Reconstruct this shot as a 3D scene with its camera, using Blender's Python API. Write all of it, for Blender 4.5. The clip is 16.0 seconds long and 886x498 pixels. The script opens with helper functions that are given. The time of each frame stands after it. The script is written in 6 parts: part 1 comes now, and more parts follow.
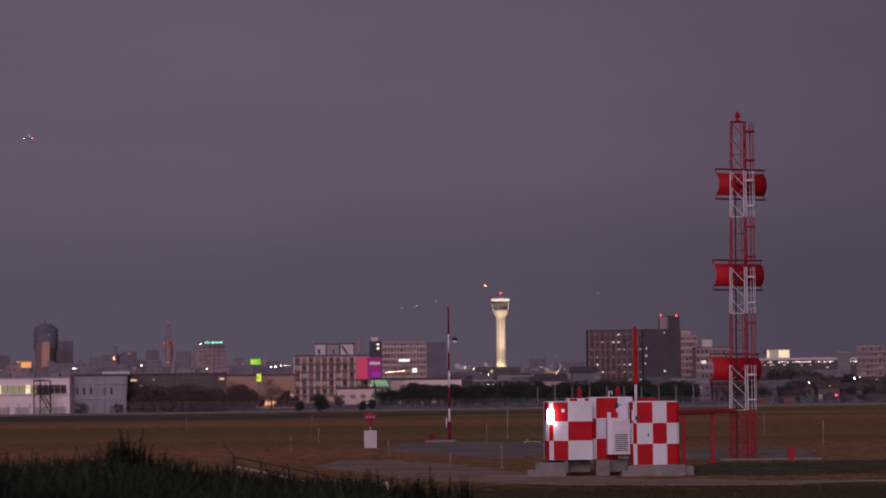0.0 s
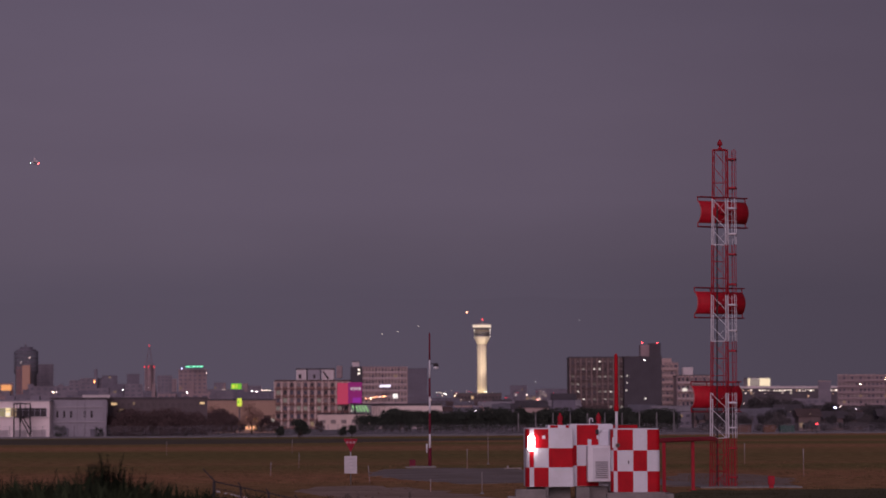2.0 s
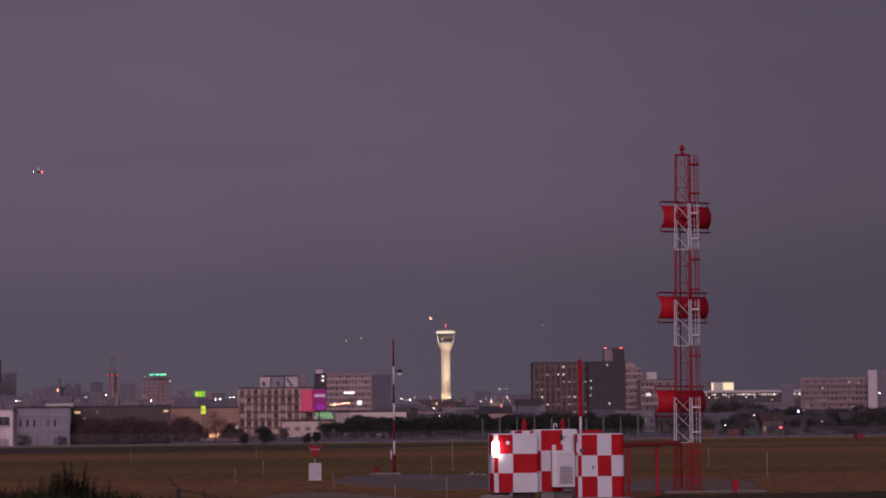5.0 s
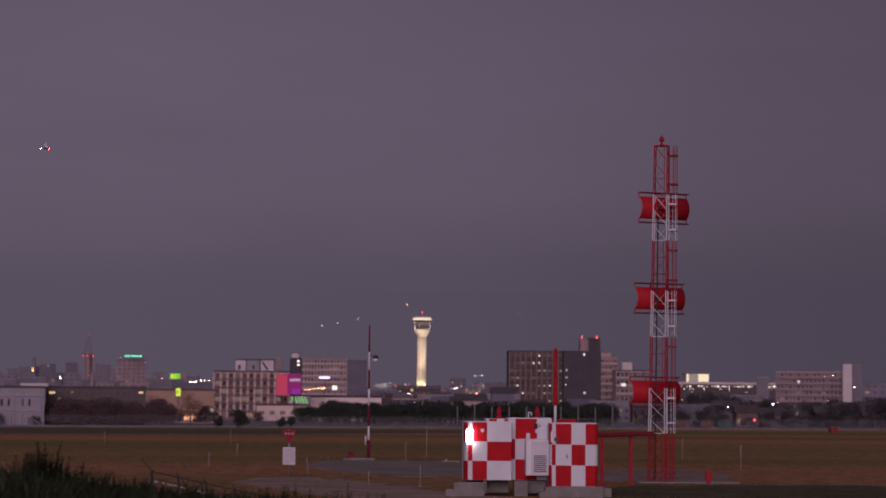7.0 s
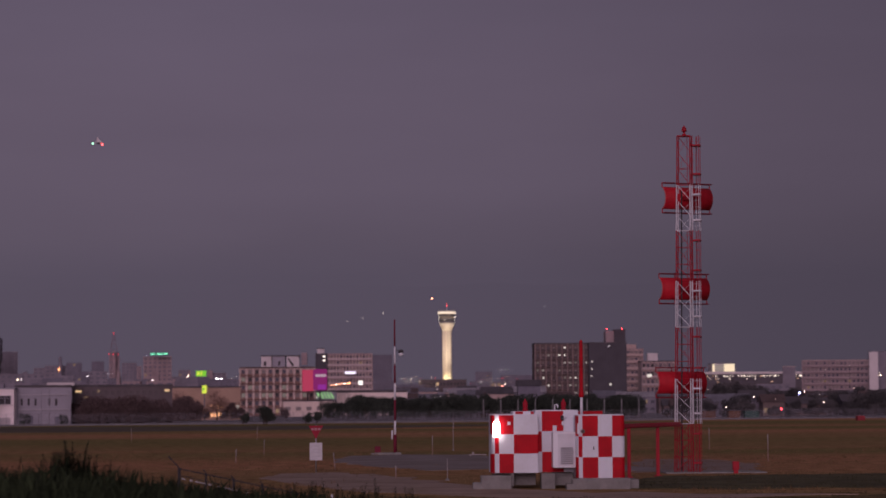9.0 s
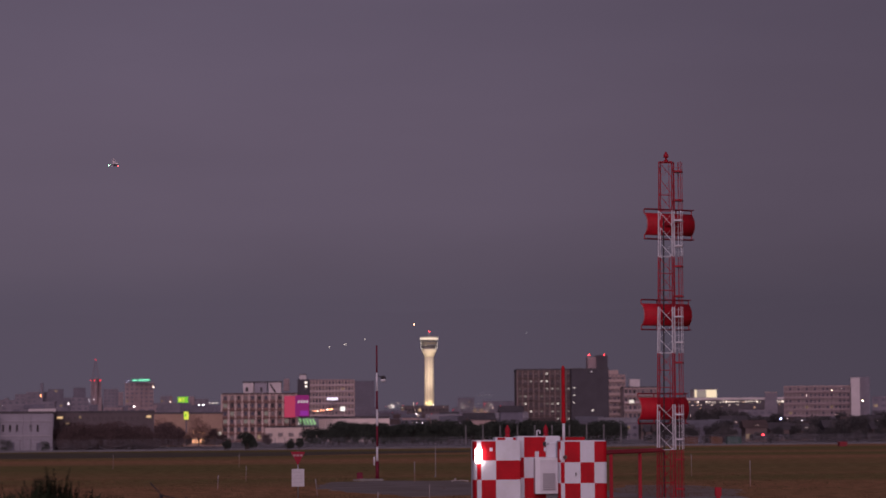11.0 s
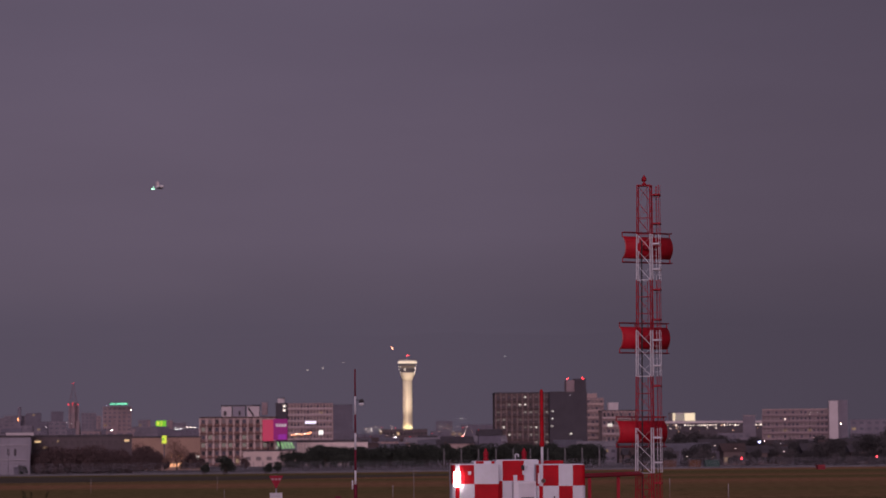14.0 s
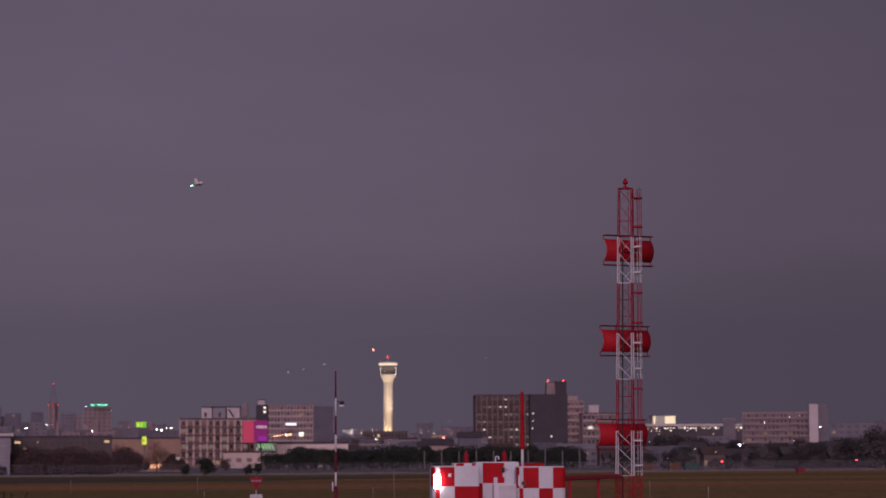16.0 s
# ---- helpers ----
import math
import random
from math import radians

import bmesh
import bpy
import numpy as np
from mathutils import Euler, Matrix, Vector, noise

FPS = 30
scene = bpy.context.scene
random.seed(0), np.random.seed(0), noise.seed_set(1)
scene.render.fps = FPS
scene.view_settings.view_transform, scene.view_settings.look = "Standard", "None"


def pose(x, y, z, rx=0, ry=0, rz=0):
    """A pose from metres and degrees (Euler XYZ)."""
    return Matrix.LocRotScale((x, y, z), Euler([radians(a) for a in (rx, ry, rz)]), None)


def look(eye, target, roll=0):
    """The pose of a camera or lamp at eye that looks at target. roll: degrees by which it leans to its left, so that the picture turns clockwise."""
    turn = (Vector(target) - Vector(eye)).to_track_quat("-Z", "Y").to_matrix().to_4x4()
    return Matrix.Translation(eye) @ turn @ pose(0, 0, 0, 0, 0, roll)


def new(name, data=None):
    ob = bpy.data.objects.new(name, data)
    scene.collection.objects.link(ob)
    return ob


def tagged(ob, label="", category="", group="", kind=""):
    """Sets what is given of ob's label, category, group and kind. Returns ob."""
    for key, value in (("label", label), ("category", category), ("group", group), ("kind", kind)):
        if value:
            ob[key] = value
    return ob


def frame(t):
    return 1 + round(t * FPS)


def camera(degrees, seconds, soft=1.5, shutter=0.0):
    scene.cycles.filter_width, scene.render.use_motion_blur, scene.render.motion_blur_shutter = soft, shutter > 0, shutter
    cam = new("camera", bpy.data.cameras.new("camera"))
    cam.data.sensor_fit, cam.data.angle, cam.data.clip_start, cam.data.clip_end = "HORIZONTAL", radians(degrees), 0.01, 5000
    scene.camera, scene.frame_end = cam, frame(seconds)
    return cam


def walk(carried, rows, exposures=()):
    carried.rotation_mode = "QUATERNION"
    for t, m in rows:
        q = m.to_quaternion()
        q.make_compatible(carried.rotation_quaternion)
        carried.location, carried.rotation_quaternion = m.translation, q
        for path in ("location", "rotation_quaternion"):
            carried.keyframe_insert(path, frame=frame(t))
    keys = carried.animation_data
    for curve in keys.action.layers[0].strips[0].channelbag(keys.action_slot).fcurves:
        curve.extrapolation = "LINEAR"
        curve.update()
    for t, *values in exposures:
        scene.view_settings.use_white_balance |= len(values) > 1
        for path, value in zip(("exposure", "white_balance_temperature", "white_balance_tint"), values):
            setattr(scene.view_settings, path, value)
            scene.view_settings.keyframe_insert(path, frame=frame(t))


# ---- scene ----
# The viewing spot is the origin of the plan: y runs away over the airfield, z = 0 is the airfield's ground.
EYE = 3.2

# ---------------------------------------------------------------- camera
# seconds, pitch, roll, yaw in degrees: a long lens on a head that pans a little
ROWS = [
    (0.0, 3.261, -0.599, -0.035),
    (0.5, 3.269, -0.700, 0.000),
    (1.0, 3.366, -0.699, -0.022),
    (1.5, 3.633, -0.665, -0.122),
    (2.0, 3.841, -0.201, -0.450),
    (2.5, 3.883, 0.018, -0.790),
    (3.0, 3.913, 0.069, -0.820),
    (3.5, 4.020, 0.178, -0.731),
    (5.8, 3.873, -0.880, -1.494),
    (6.0, 3.779, -0.545, -1.559),
    (6.5, 3.679, 0.158, -1.654),
    (7.0, 3.677, 0.433, -1.781),
    (7.5, 3.696, 0.204, -1.515),
    (8.0, 3.608, 0.181, -1.191),
    (8.5, 3.560, -0.188, -1.191),
    (9.0, 3.534, -0.372, -1.243),
    (9.2, 3.546, -0.400, -1.275),
    (11.3, 4.220, -0.386, -1.708),
    (11.5, 4.283, -0.370, -1.738),
    (12.0, 4.452, -0.348, -1.745),
    (12.5, 4.528, -0.361, -1.726),
    (13.0, 4.536, -0.492, -1.786),
    (13.5, 4.622, -0.526, -1.900),
    (14.0, 4.642, -0.471, -2.145),
    (14.5, 4.713, -0.338, -2.345),
    (15.0, 4.743, -0.452, -2.461),
    (15.5, 4.654, -0.322, -2.514),
    (16.0, 4.687, -0.285, -2.572),
]

cam = camera(19.78, 16.0, soft=1.65)
cam.data.dof.use_dof, cam.data.dof.focus_distance, cam.data.dof.aperture_fstop = True, 108.0, 1.35    # focused on the shelter and the mast
walk(cam, [(t, Matrix.Translation((0, 0, EYE)) @ pose(0, 0, 0, 90 + p, 0, w) @ pose(0, 0, 0, 0, 0, r)) for t, p, r, w in ROWS],
     exposures=((0.0, 0.02, 6500, 15), (16.0, 0.02, 6500, 15)))

# ---------------------------------------------------------------- sky and light
SUN_HEIGHT, SUN_TURN = 16.0, -6.0    # the afterglow stands low behind the camera


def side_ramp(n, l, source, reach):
    """Darkening put into the colour for the view's dim right edge: a factor by the sideways part of the direction;
    reach scales metres to it.
    """
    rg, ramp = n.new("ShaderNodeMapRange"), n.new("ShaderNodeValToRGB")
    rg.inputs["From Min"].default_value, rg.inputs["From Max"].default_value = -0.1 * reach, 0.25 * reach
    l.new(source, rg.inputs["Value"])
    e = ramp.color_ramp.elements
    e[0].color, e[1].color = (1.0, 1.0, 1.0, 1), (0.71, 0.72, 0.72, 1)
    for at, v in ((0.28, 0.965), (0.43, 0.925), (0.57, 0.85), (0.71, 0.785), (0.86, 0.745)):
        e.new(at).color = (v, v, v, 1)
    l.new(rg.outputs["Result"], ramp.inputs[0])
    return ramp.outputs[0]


def make_world():
    w = bpy.data.worlds.new("dusk_sky")
    w.use_nodes = True
    n, l = w.node_tree.nodes, w.node_tree.links
    out = n["Background"]
    co = n.new("ShaderNodeTexCoord")
    sep = n.new("ShaderNodeSeparateXYZ")
    l.new(co.outputs["Generated"], sep.inputs[0])
    # colour by height over the horizon
    ramp = n.new("ShaderNodeValToRGB")
    el = ramp.color_ramp.elements
    el[0].position, el[0].color = 0.0, (0.0900, 0.0745, 0.1055, 1)
    el[1].position, el[1].color = 1.0, (0.075, 0.075, 0.12, 1)
    for at, col in ((0.044, (0.0905, 0.0750, 0.1060, 1)), (0.051, (0.0915, 0.0757, 0.1070, 1)), (0.066, (0.104, 0.084, 0.117, 1)), (0.085, (0.116, 0.0925, 0.130, 1)), (0.12, (0.1215, 0.0965, 0.137, 1)), (0.16, (0.113, 0.091, 0.132, 1)), (0.3, (0.103, 0.088, 0.130, 1))):
        e = el.new(at)
        e.color = col
    l.new(sep.outputs["Z"], ramp.inputs[0])
    # long flat cloud bands
    mp = n.new("ShaderNodeMapping")
    mp.inputs["Scale"].default_value = (3, 3, 14)
    l.new(co.outputs["Generated"], mp.inputs[0])
    nz = n.new("ShaderNodeTexNoise")
    nz.inputs["Scale"].default_value, nz.inputs["Detail"].default_value, nz.inputs["Roughness"].default_value = 1.6, 4, 0.5
    l.new(mp.outputs[0], nz.inputs["Vector"])
    cl = n.new("ShaderNodeMapRange")
    cl.inputs["From Min"].default_value, cl.inputs["From Max"].default_value = 0.3, 0.7
    cl.inputs["To Min"].default_value, cl.inputs["To Max"].default_value = 0.95, 1.05
    l.new(nz.outputs[0], cl.inputs["Value"])
    mul = n.new("ShaderNodeMix")
    mul.data_type, mul.blend_type = "RGBA", "MULTIPLY"
    mul.inputs["Factor"].default_value = 1.0
    l.new(ramp.outputs[0], mul.inputs["A"])
    # the sky is darkened to the right to fit the view's dim edge
    side = side_ramp(n, l, sep.outputs["X"], 1.0)
    both = n.new("ShaderNodeMath")
    both.operation = "MULTIPLY"
    l.new(cl.outputs[0], both.inputs[0])
    l.new(side, both.inputs[1])
    l.new(both.outputs[0], mul.inputs["B"])
    # the western half of the sky still glows
    glow = n.new("ShaderNodeMapRange")
    glow.inputs["From Min"].default_value, glow.inputs["From Max"].default_value = 0.1, -1.0
    glow.inputs["To Min"].default_value, glow.inputs["To Max"].default_value = 0.0, 0.22
    l.new(sep.outputs["Y"], glow.inputs["Value"])
    tint = n.new("ShaderNodeMix")
    tint.data_type, tint.blend_type = "RGBA", "MULTIPLY"
    tint.inputs["Factor"].default_value = 1.0
    tint.inputs["A"].default_value = (1.0, 0.8, 0.85, 1)
    l.new(glow.outputs[0], tint.inputs["B"])
    add = n.new("ShaderNodeMix")
    add.data_type, add.blend_type = "RGBA", "ADD"
    add.inputs["Factor"].default_value = 1.0
    l.new(mul.outputs["Result"], add.inputs["A"])
    l.new(tint.outputs["Result"], add.inputs["B"])
    l.new(add.outputs["Result"], out.inputs["Color"])
    out.inputs["Strength"].default_value = 1.0
    scene.world = w


make_world()

sun_data = bpy.data.lights.new("afterglow", "SUN")
sun_data.energy, sun_data.angle, sun_data.color = 1.12, radians(28), (1.0, 0.725, 0.822)
sun = new("afterglow", sun_data)
sun.matrix_basis = pose(0, -20, 60, 90 - SUN_HEIGHT, 0, SUN_TURN)


def floodlight(x, y, z, tx, ty, tz, power, degrees, col):
    d = bpy.data.lights.new("floodlight_beam", "SPOT")
    d.energy, d.spot_size, d.spot_blend, d.shadow_soft_size, d.color = power, radians(degrees), 0.6, 0.6, col
    o = new("floodlight_beam", d)
    o.matrix_basis = look((x, y, z), (tx, ty, tz))


# ---------------------------------------------------------------- materials
MATS = {}


def mat(name, col, rough=0.7, metal=0.0, var=0.18, scale=1.0, bump=0.0, island=0.0, stain=None):
    """A surface with variation at two scales; scale is the size in metres of its coarse patches."""
    if name in MATS:
        return MATS[name]
    m = bpy.data.materials.new(name)
    m.use_nodes = True
    n, l = m.node_tree.nodes, m.node_tree.links
    b = n["Principled BSDF"]
    b.inputs["Roughness"].default_value, b.inputs["Metallic"].default_value = rough, metal
    b.inputs["Specular IOR Level"].default_value = 0.5 if rough < 0.5 else 0.15
    co = n.new("ShaderNodeTexCoord")
    big, small = n.new("ShaderNodeTexNoise"), n.new("ShaderNodeTexNoise")
    big.inputs["Scale"].default_value, big.inputs["Detail"].default_value = 1.0 / scale, 4
    small.inputs["Scale"].default_value, small.inputs["Detail"].default_value = 9.0 / scale, 3
    l.new(co.outputs["Object"], big.inputs["Vector"])
    l.new(co.outputs["Object"], small.inputs["Vector"])
    mx = n.new("ShaderNodeMath")
    mx.operation = "MULTIPLY_ADD"
    mx.inputs[1].default_value = 0.45
    l.new(small.outputs[0], mx.inputs[0])
    l.new(big.outputs[0], mx.inputs[2])
    rg = n.new("ShaderNodeMapRange")
    rg.inputs["From Min"].default_value, rg.inputs["From Max"].default_value = 0.42, 1.02
    l.new(mx.outputs[0], rg.inputs["Value"])
    mix = n.new("ShaderNodeMix")
    mix.data_type = "RGBA"
    dark = stain or tuple(c * (1 - var * 1.6) for c in col)
    mix.inputs["A"].default_value = (*dark, 1)
    mix.inputs["B"].default_value = (*(min(1, c * (1 + var)) for c in col), 1)
    l.new(rg.outputs["Result"], mix.inputs["Factor"])
    src = mix.outputs["Result"]
    if island:
        geo = n.new("ShaderNodeNewGeometry")
        rr = n.new("ShaderNodeMapRange")
        rr.inputs["To Min"].default_value, rr.inputs["To Max"].default_value = 1 - island, 1 + island
        l.new(geo.outputs["Random Per Island"], rr.inputs["Value"])
        mm = n.new("ShaderNodeMix")
        mm.data_type, mm.blend_type = "RGBA", "MULTIPLY"
        mm.inputs["Factor"].default_value = 1.0
        l.new(src, mm.inputs["A"])
        l.new(rr.outputs["Result"], mm.inputs["B"])
        src = mm.outputs["Result"]
    l.new(src, b.inputs["Base Color"])
    if bump:
        bp = n.new("ShaderNodeBump")
        bp.inputs["Strength"].default_value, bp.inputs["Distance"].default_value = bump, 0.05 * scale
        l.new(mx.outputs[0], bp.inputs["Height"])
        l.new(bp.outputs[0], b.inputs["Normal"])
    MATS[name] = m
    return m


def glow(name, col, strength, base=0.03):
    if name in MATS:
        return MATS[name]
    m = bpy.data.materials.new(name)
    m.use_nodes = True
    b = m.node_tree.nodes["Principled BSDF"]
    b.inputs["Base Color"].default_value = (base, base, base, 1)
    b.inputs["Specular IOR Level"].default_value = 0.0
    b.inputs["Emission Color"].default_value = (*col, 1)
    b.inputs["Emission Strength"].default_value = strength
    MATS[name] = m
    return m


RED = mat("red_paint", (0.43, 0.004, 0.013), 0.6, 0, 0.12, 0.7, stain=(0.28, 0.004, 0.010))
WHITE = mat("white_paint", (0.60, 0.61, 0.69), 0.55, 0, 0.06, 0.9, stain=(0.54, 0.54, 0.59))
MAST_RED = mat("mast_red_paint", (0.32, 0.012, 0.026), 0.5, 0, 0.15, 0.7)
MAST_WHITE = mat("mast_white_paint", (0.62, 0.60, 0.66), 0.5, 0, 0.1, 0.7)
CONCRETE = mat("concrete", (0.21, 0.198, 0.197), 0.9, 0, 0.2, 0.5, 0.3)
STEEL = mat("galvanised_steel", (0.36, 0.36, 0.38), 0.45, 0.7, 0.12, 0.4)
DARK_STEEL = mat("dark_steel", (0.045, 0.040, 0.045), 0.8, 0.0, 0.2, 0.4)
GREY_BOX = mat("grey_housing", (0.66, 0.65, 0.71), 0.5, 0, 0.07, 0.4)
LOUVRE = mat("louvre_shadow", (0.10, 0.09, 0.10), 0.7, 0, 0.1, 0.2)
GLASS = mat("dark_window_glass", (0.050, 0.045, 0.052), 0.7, 0, 0.3, 2.0)
LAMP_WHITE = glow("lamp_white", (1.0, 0.93, 0.86), 30)
LAMP_WARM = glow("lamp_warm", (1.0, 0.74, 0.50), 26)
LAMP_RED = glow("lamp_red", (1.0, 0.035, 0.045), 16)
LAMP_BLUE = glow("lamp_blue", (0.48, 0.50, 1.0), 26)
LAMP_DULL = glow("lamp_dull", (1.0, 0.75, 0.6), 4)
WIN_WARM = glow("lit_window_warm", (1.0, 0.66, 0.34), 0.75)
WIN_PALE = glow("lit_window_pale", (1.0, 0.90, 0.80), 0.85)
WIN_DIM = glow("lit_window_dim", (1.0, 0.66, 0.42), 0.24)
WIN_FAINT = glow("lit_window_faint", (1.0, 0.84, 0.76), 0.14)
WIN_SOFT = glow("lit_window_soft", (1.0, 0.88, 0.80), 0.32)
WIN_ORANGE = glow("lit_window_orange", (1.0, 0.46, 0.22), 1.25)


# ---------------------------------------------------------------- mesh helpers
def box(bm, x0, x1, y0, y1, z0, z1, bevel=0.0):
    vs = [bm.verts.new((x, y, z)) for x in (x0, x1) for y in (y0, y1) for z in (z0, z1)]
    fs = [bm.faces.new([vs[i] for i in q]) for q in ((0, 1, 3, 2), (4, 6, 7, 5), (0, 4, 5, 1), (2, 3, 7, 6), (0, 2, 6, 4), (1, 5, 7, 3))]
    if bevel:
        es = list({e for f in fs for e in f.edges})
        bmesh.ops.bevel(bm, geom=es, offset=bevel, segments=2, affect="EDGES", profile=0.5)
    return bm


def tube(bm, p, q, r, r2=None, n=8):
    p, q = Vector(p), Vector(q)
    d = q - p
    u = d.orthogonal().normalized()
    v = d.normalized().cross(u)
    r2 = r if r2 is None else r2
    rings = []
    for c, rad in ((p, r), (q, r2)):
        rings.append([bm.verts.new(c + (u * math.cos(a) + v * math.sin(a)) * rad) for a in (2 * math.pi * k / n for k in range(n))])
    for k in range(n):
        f = bm.faces.new((rings[0][k], rings[0][(k + 1) % n], rings[1][(k + 1) % n], rings[1][k]))
        f.smooth = n > 6
    bm.faces.new(rings[0][::-1])
    bm.faces.new(rings[1])
    return bm


def turned(bm, profile, n=24, x=0.0, y=0.0):
    """A turned body: profile of (radius, height)."""
    rings = []
    for r, z in profile:
        rings.append([bm.verts.new((x + r * math.cos(2 * math.pi * k / n), y + r * math.sin(2 * math.pi * k / n), z)) for k in range(n)])
    for a, b in zip(rings, rings[1:]):
        for k in range(n):
            bm.faces.new((a[k], a[(k + 1) % n], b[(k + 1) % n], b[k])).smooth = True
    bm.faces.new(rings[0][::-1])
    bm.faces.new(rings[-1])
    return bm


def prism(bm, outline, z0, z1):
    lo = [bm.verts.new((x, y, z0)) for x, y in outline]
    hi = [bm.verts.new((x, y, z1)) for x, y in outline]
    k = len(lo)
    for i in range(k):
        bm.faces.new((lo[i], lo[(i + 1) % k], hi[(i + 1) % k], hi[i]))
    bm.faces.new(lo[::-1])
    bm.faces.new(hi)
    return bm


def mesh_of(bm, name, material):
    bmesh.ops.recalc_face_normals(bm, faces=bm.faces)
    me = bpy.data.meshes.new(name)
    bm.to_mesh(me)
    bm.free()
    me.materials.append(material)
    return me


def part(name, bm, material, parent, label=""):
    ob = new(name, mesh_of(bm, name, material))
    ob.parent = parent
    return tagged(ob, label)


def share(name, me, parent, x, y, z, sx=1, sy=1, sz=1, label=""):
    ob = new(name, me)
    ob.parent = parent
    ob.location, ob.scale = (x, y, z), (sx, sy, sz)
    return tagged(ob, label)


def thing(name, x, y, z, label, category, group="", turn=0):
    ob = new(name)
    ob.matrix_basis = pose(x, y, z, 0, 0, turn)
    ob.empty_display_size = 0.3
    return tagged(ob, label, category, group)


def structure(name, bm, material, label):
    return tagged(new(name, mesh_of(bm, name, material)), label, name.split("_")[0], "", "structure")


UNIT = {}


def unit_box(material):
    if material.name not in UNIT:
        UNIT[material.name] = mesh_of(box(bmesh.new(), -0.5, 0.5, -0.5, 0.5, -0.5, 0.5), "block", material)
    return UNIT[material.name]


BALL = {}


def unit_ball(material):
    if material.name not in BALL:
        bm = bmesh.new()
        bmesh.ops.create_icosphere(bm, subdivisions=2, radius=1.0)
        BALL[material.name] = mesh_of(bm, "globe", material)
    return BALL[material.name]


# ---------------------------------------------------------------- ground
def bank(x, y):
    """Height of the grassy bank between the viewing spot and the airfield."""
    def ease(a, b, v):
        t = min(1, max(0, (v - a) / (b - a)))
        return t * t * (3 - 2 * t)
    near = ease(62, 46, y) * (1 - 0.3 * ease(30, 8, y))
    return near * (0.72 + 0.75 * ease(3.5, -6, x))


def make_ground():
    xs = [-5000, -2500, -1200, -600, -300, -150, -80] + [-50 + 2.5 * i for i in range(41)] + [80, 150, 300, 600, 1200, 2500, 5000]
    ys = [-3000, -800, -200, -60, -20] + [2.5 * i for i in range(31)] + [90, 120, 160, 220, 300, 420, 600, 900, 1400, 2200, 3300, 5200]
    bm = bmesh.new()
    grid = [[bm.verts.new((x, y, bank(x, y) if -300 < y < 80 else 0)) for x in xs] for y in ys]
    for a, b in zip(grid, grid[1:]):
        for i in range(len(xs) - 1):
            bm.faces.new((a[i], a[i + 1], b[i + 1], b[i])).smooth = True
    m = bpy.data.materials.new("dry_grass_ground")
    m.use_nodes = True
    n, l = m.node_tree.nodes, m.node_tree.links
    b = n["Principled BSDF"]
    b.inputs["Roughness"].default_value = 1.0
    b.inputs["Specular IOR Level"].default_value = 0.0
    co = n.new("ShaderNodeTexCoord")
    mp = n.new("ShaderNodeMapping")
    mp.inputs["Scale"].default_value = (0.0016, 0.0125, 1)      # mowing strips run across the field
    mp.inputs["Rotation"].default_value = (0, 0, radians(3))
    l.new(co.outputs["Object"], mp.inputs[0])
    a = n.new("ShaderNodeTexNoise")
    a.inputs["Scale"].default_value, a.inputs["Detail"].default_value = 1.0, 5
    l.new(mp.outputs[0], a.inputs["Vector"])
    c = n.new("ShaderNodeTexNoise")
    c.inputs["Scale"].default_value, c.inputs["Detail"].default_value = 0.9, 6
    l.new(co.outputs["Object"], c.inputs["Vector"])
    r1 = n.new("ShaderNodeValToRGB")
    e = r1.color_ramp.elements
    e[0].position, e[0].color = 0.42, (0.178, 0.140, 0.063, 1)
    e[1].position, e[1].color = 0.58, (0.312, 0.163, 0.092, 1)
    l.new(a.outputs[0], r1.inputs[0])
    r2 = n.new("ShaderNodeMapRange")
    r2.inputs["From Min"].default_value, r2.inputs["From Max"].default_value = 0.3, 0.7
    r2.inputs["To Min"].default_value, r2.inputs["To Max"].default_value = 0.58, 1.34
    l.new(c.outputs[0], r2.inputs["Value"])
    mx = n.new("ShaderNodeMix")
    mx.data_type, mx.blend_type = "RGBA", "MULTIPLY"
    mx.inputs["Factor"].default_value = 1.0
    l.new(r1.outputs[0], mx.inputs["A"])
    l.new(r2.outputs[0], mx.inputs["B"])
    # the bank and the strip at its foot are green rough grass
    sep = n.new("ShaderNodeSeparateXYZ")
    l.new(co.outputs["Object"], sep.inputs[0])
    ga = n.new("ShaderNodeMath")
    ga.operation = "MULTIPLY_ADD"
    ga.inputs[1].default_value = 16.0
    l.new(c.outputs[0], ga.inputs[0])
    l.new(sep.outputs["Y"], ga.inputs[2])
    gr = n.new("ShaderNodeMapRange")
    gr.inputs["From Min"].default_value, gr.inputs["From Max"].default_value = 92, 100
    l.new(ga.outputs[0], gr.inputs["Value"])
    gx = n.new("ShaderNodeMix")
    gx.data_type = "RGBA"
    gx.inputs["A"].default_value = (0.080, 0.066, 0.038, 1)
    l.new(gr.outputs["Result"], gx.inputs["Factor"])
    l.new(mx.outputs["Result"], gx.inputs["B"])
    l.new(gx.outputs["Result"], b.inputs["Base Color"])
    bp = n.new("ShaderNodeBump")
    bp.inputs["Strength"].default_value, bp.inputs["Distance"].default_value = 0.8, 0.15
    l.new(c.outputs[0], bp.inputs["Height"])
    l.new(bp.outputs[0], b.inputs["Normal"])
    structure("ground", bm, m, "flat airfield of dry brown mown grass with greener strips")


make_ground()
ASPHALT = mat("worn_asphalt", (0.205, 0.172, 0.175), 0.95, 0, 0.2, 3.5, 0.2, stain=(0.135, 0.105, 0.085))
GRAVEL = mat("gravel_track", (0.27, 0.20, 0.175), 1.0, 0, 0.25, 3.0, 0.4, stain=(0.17, 0.115, 0.075))


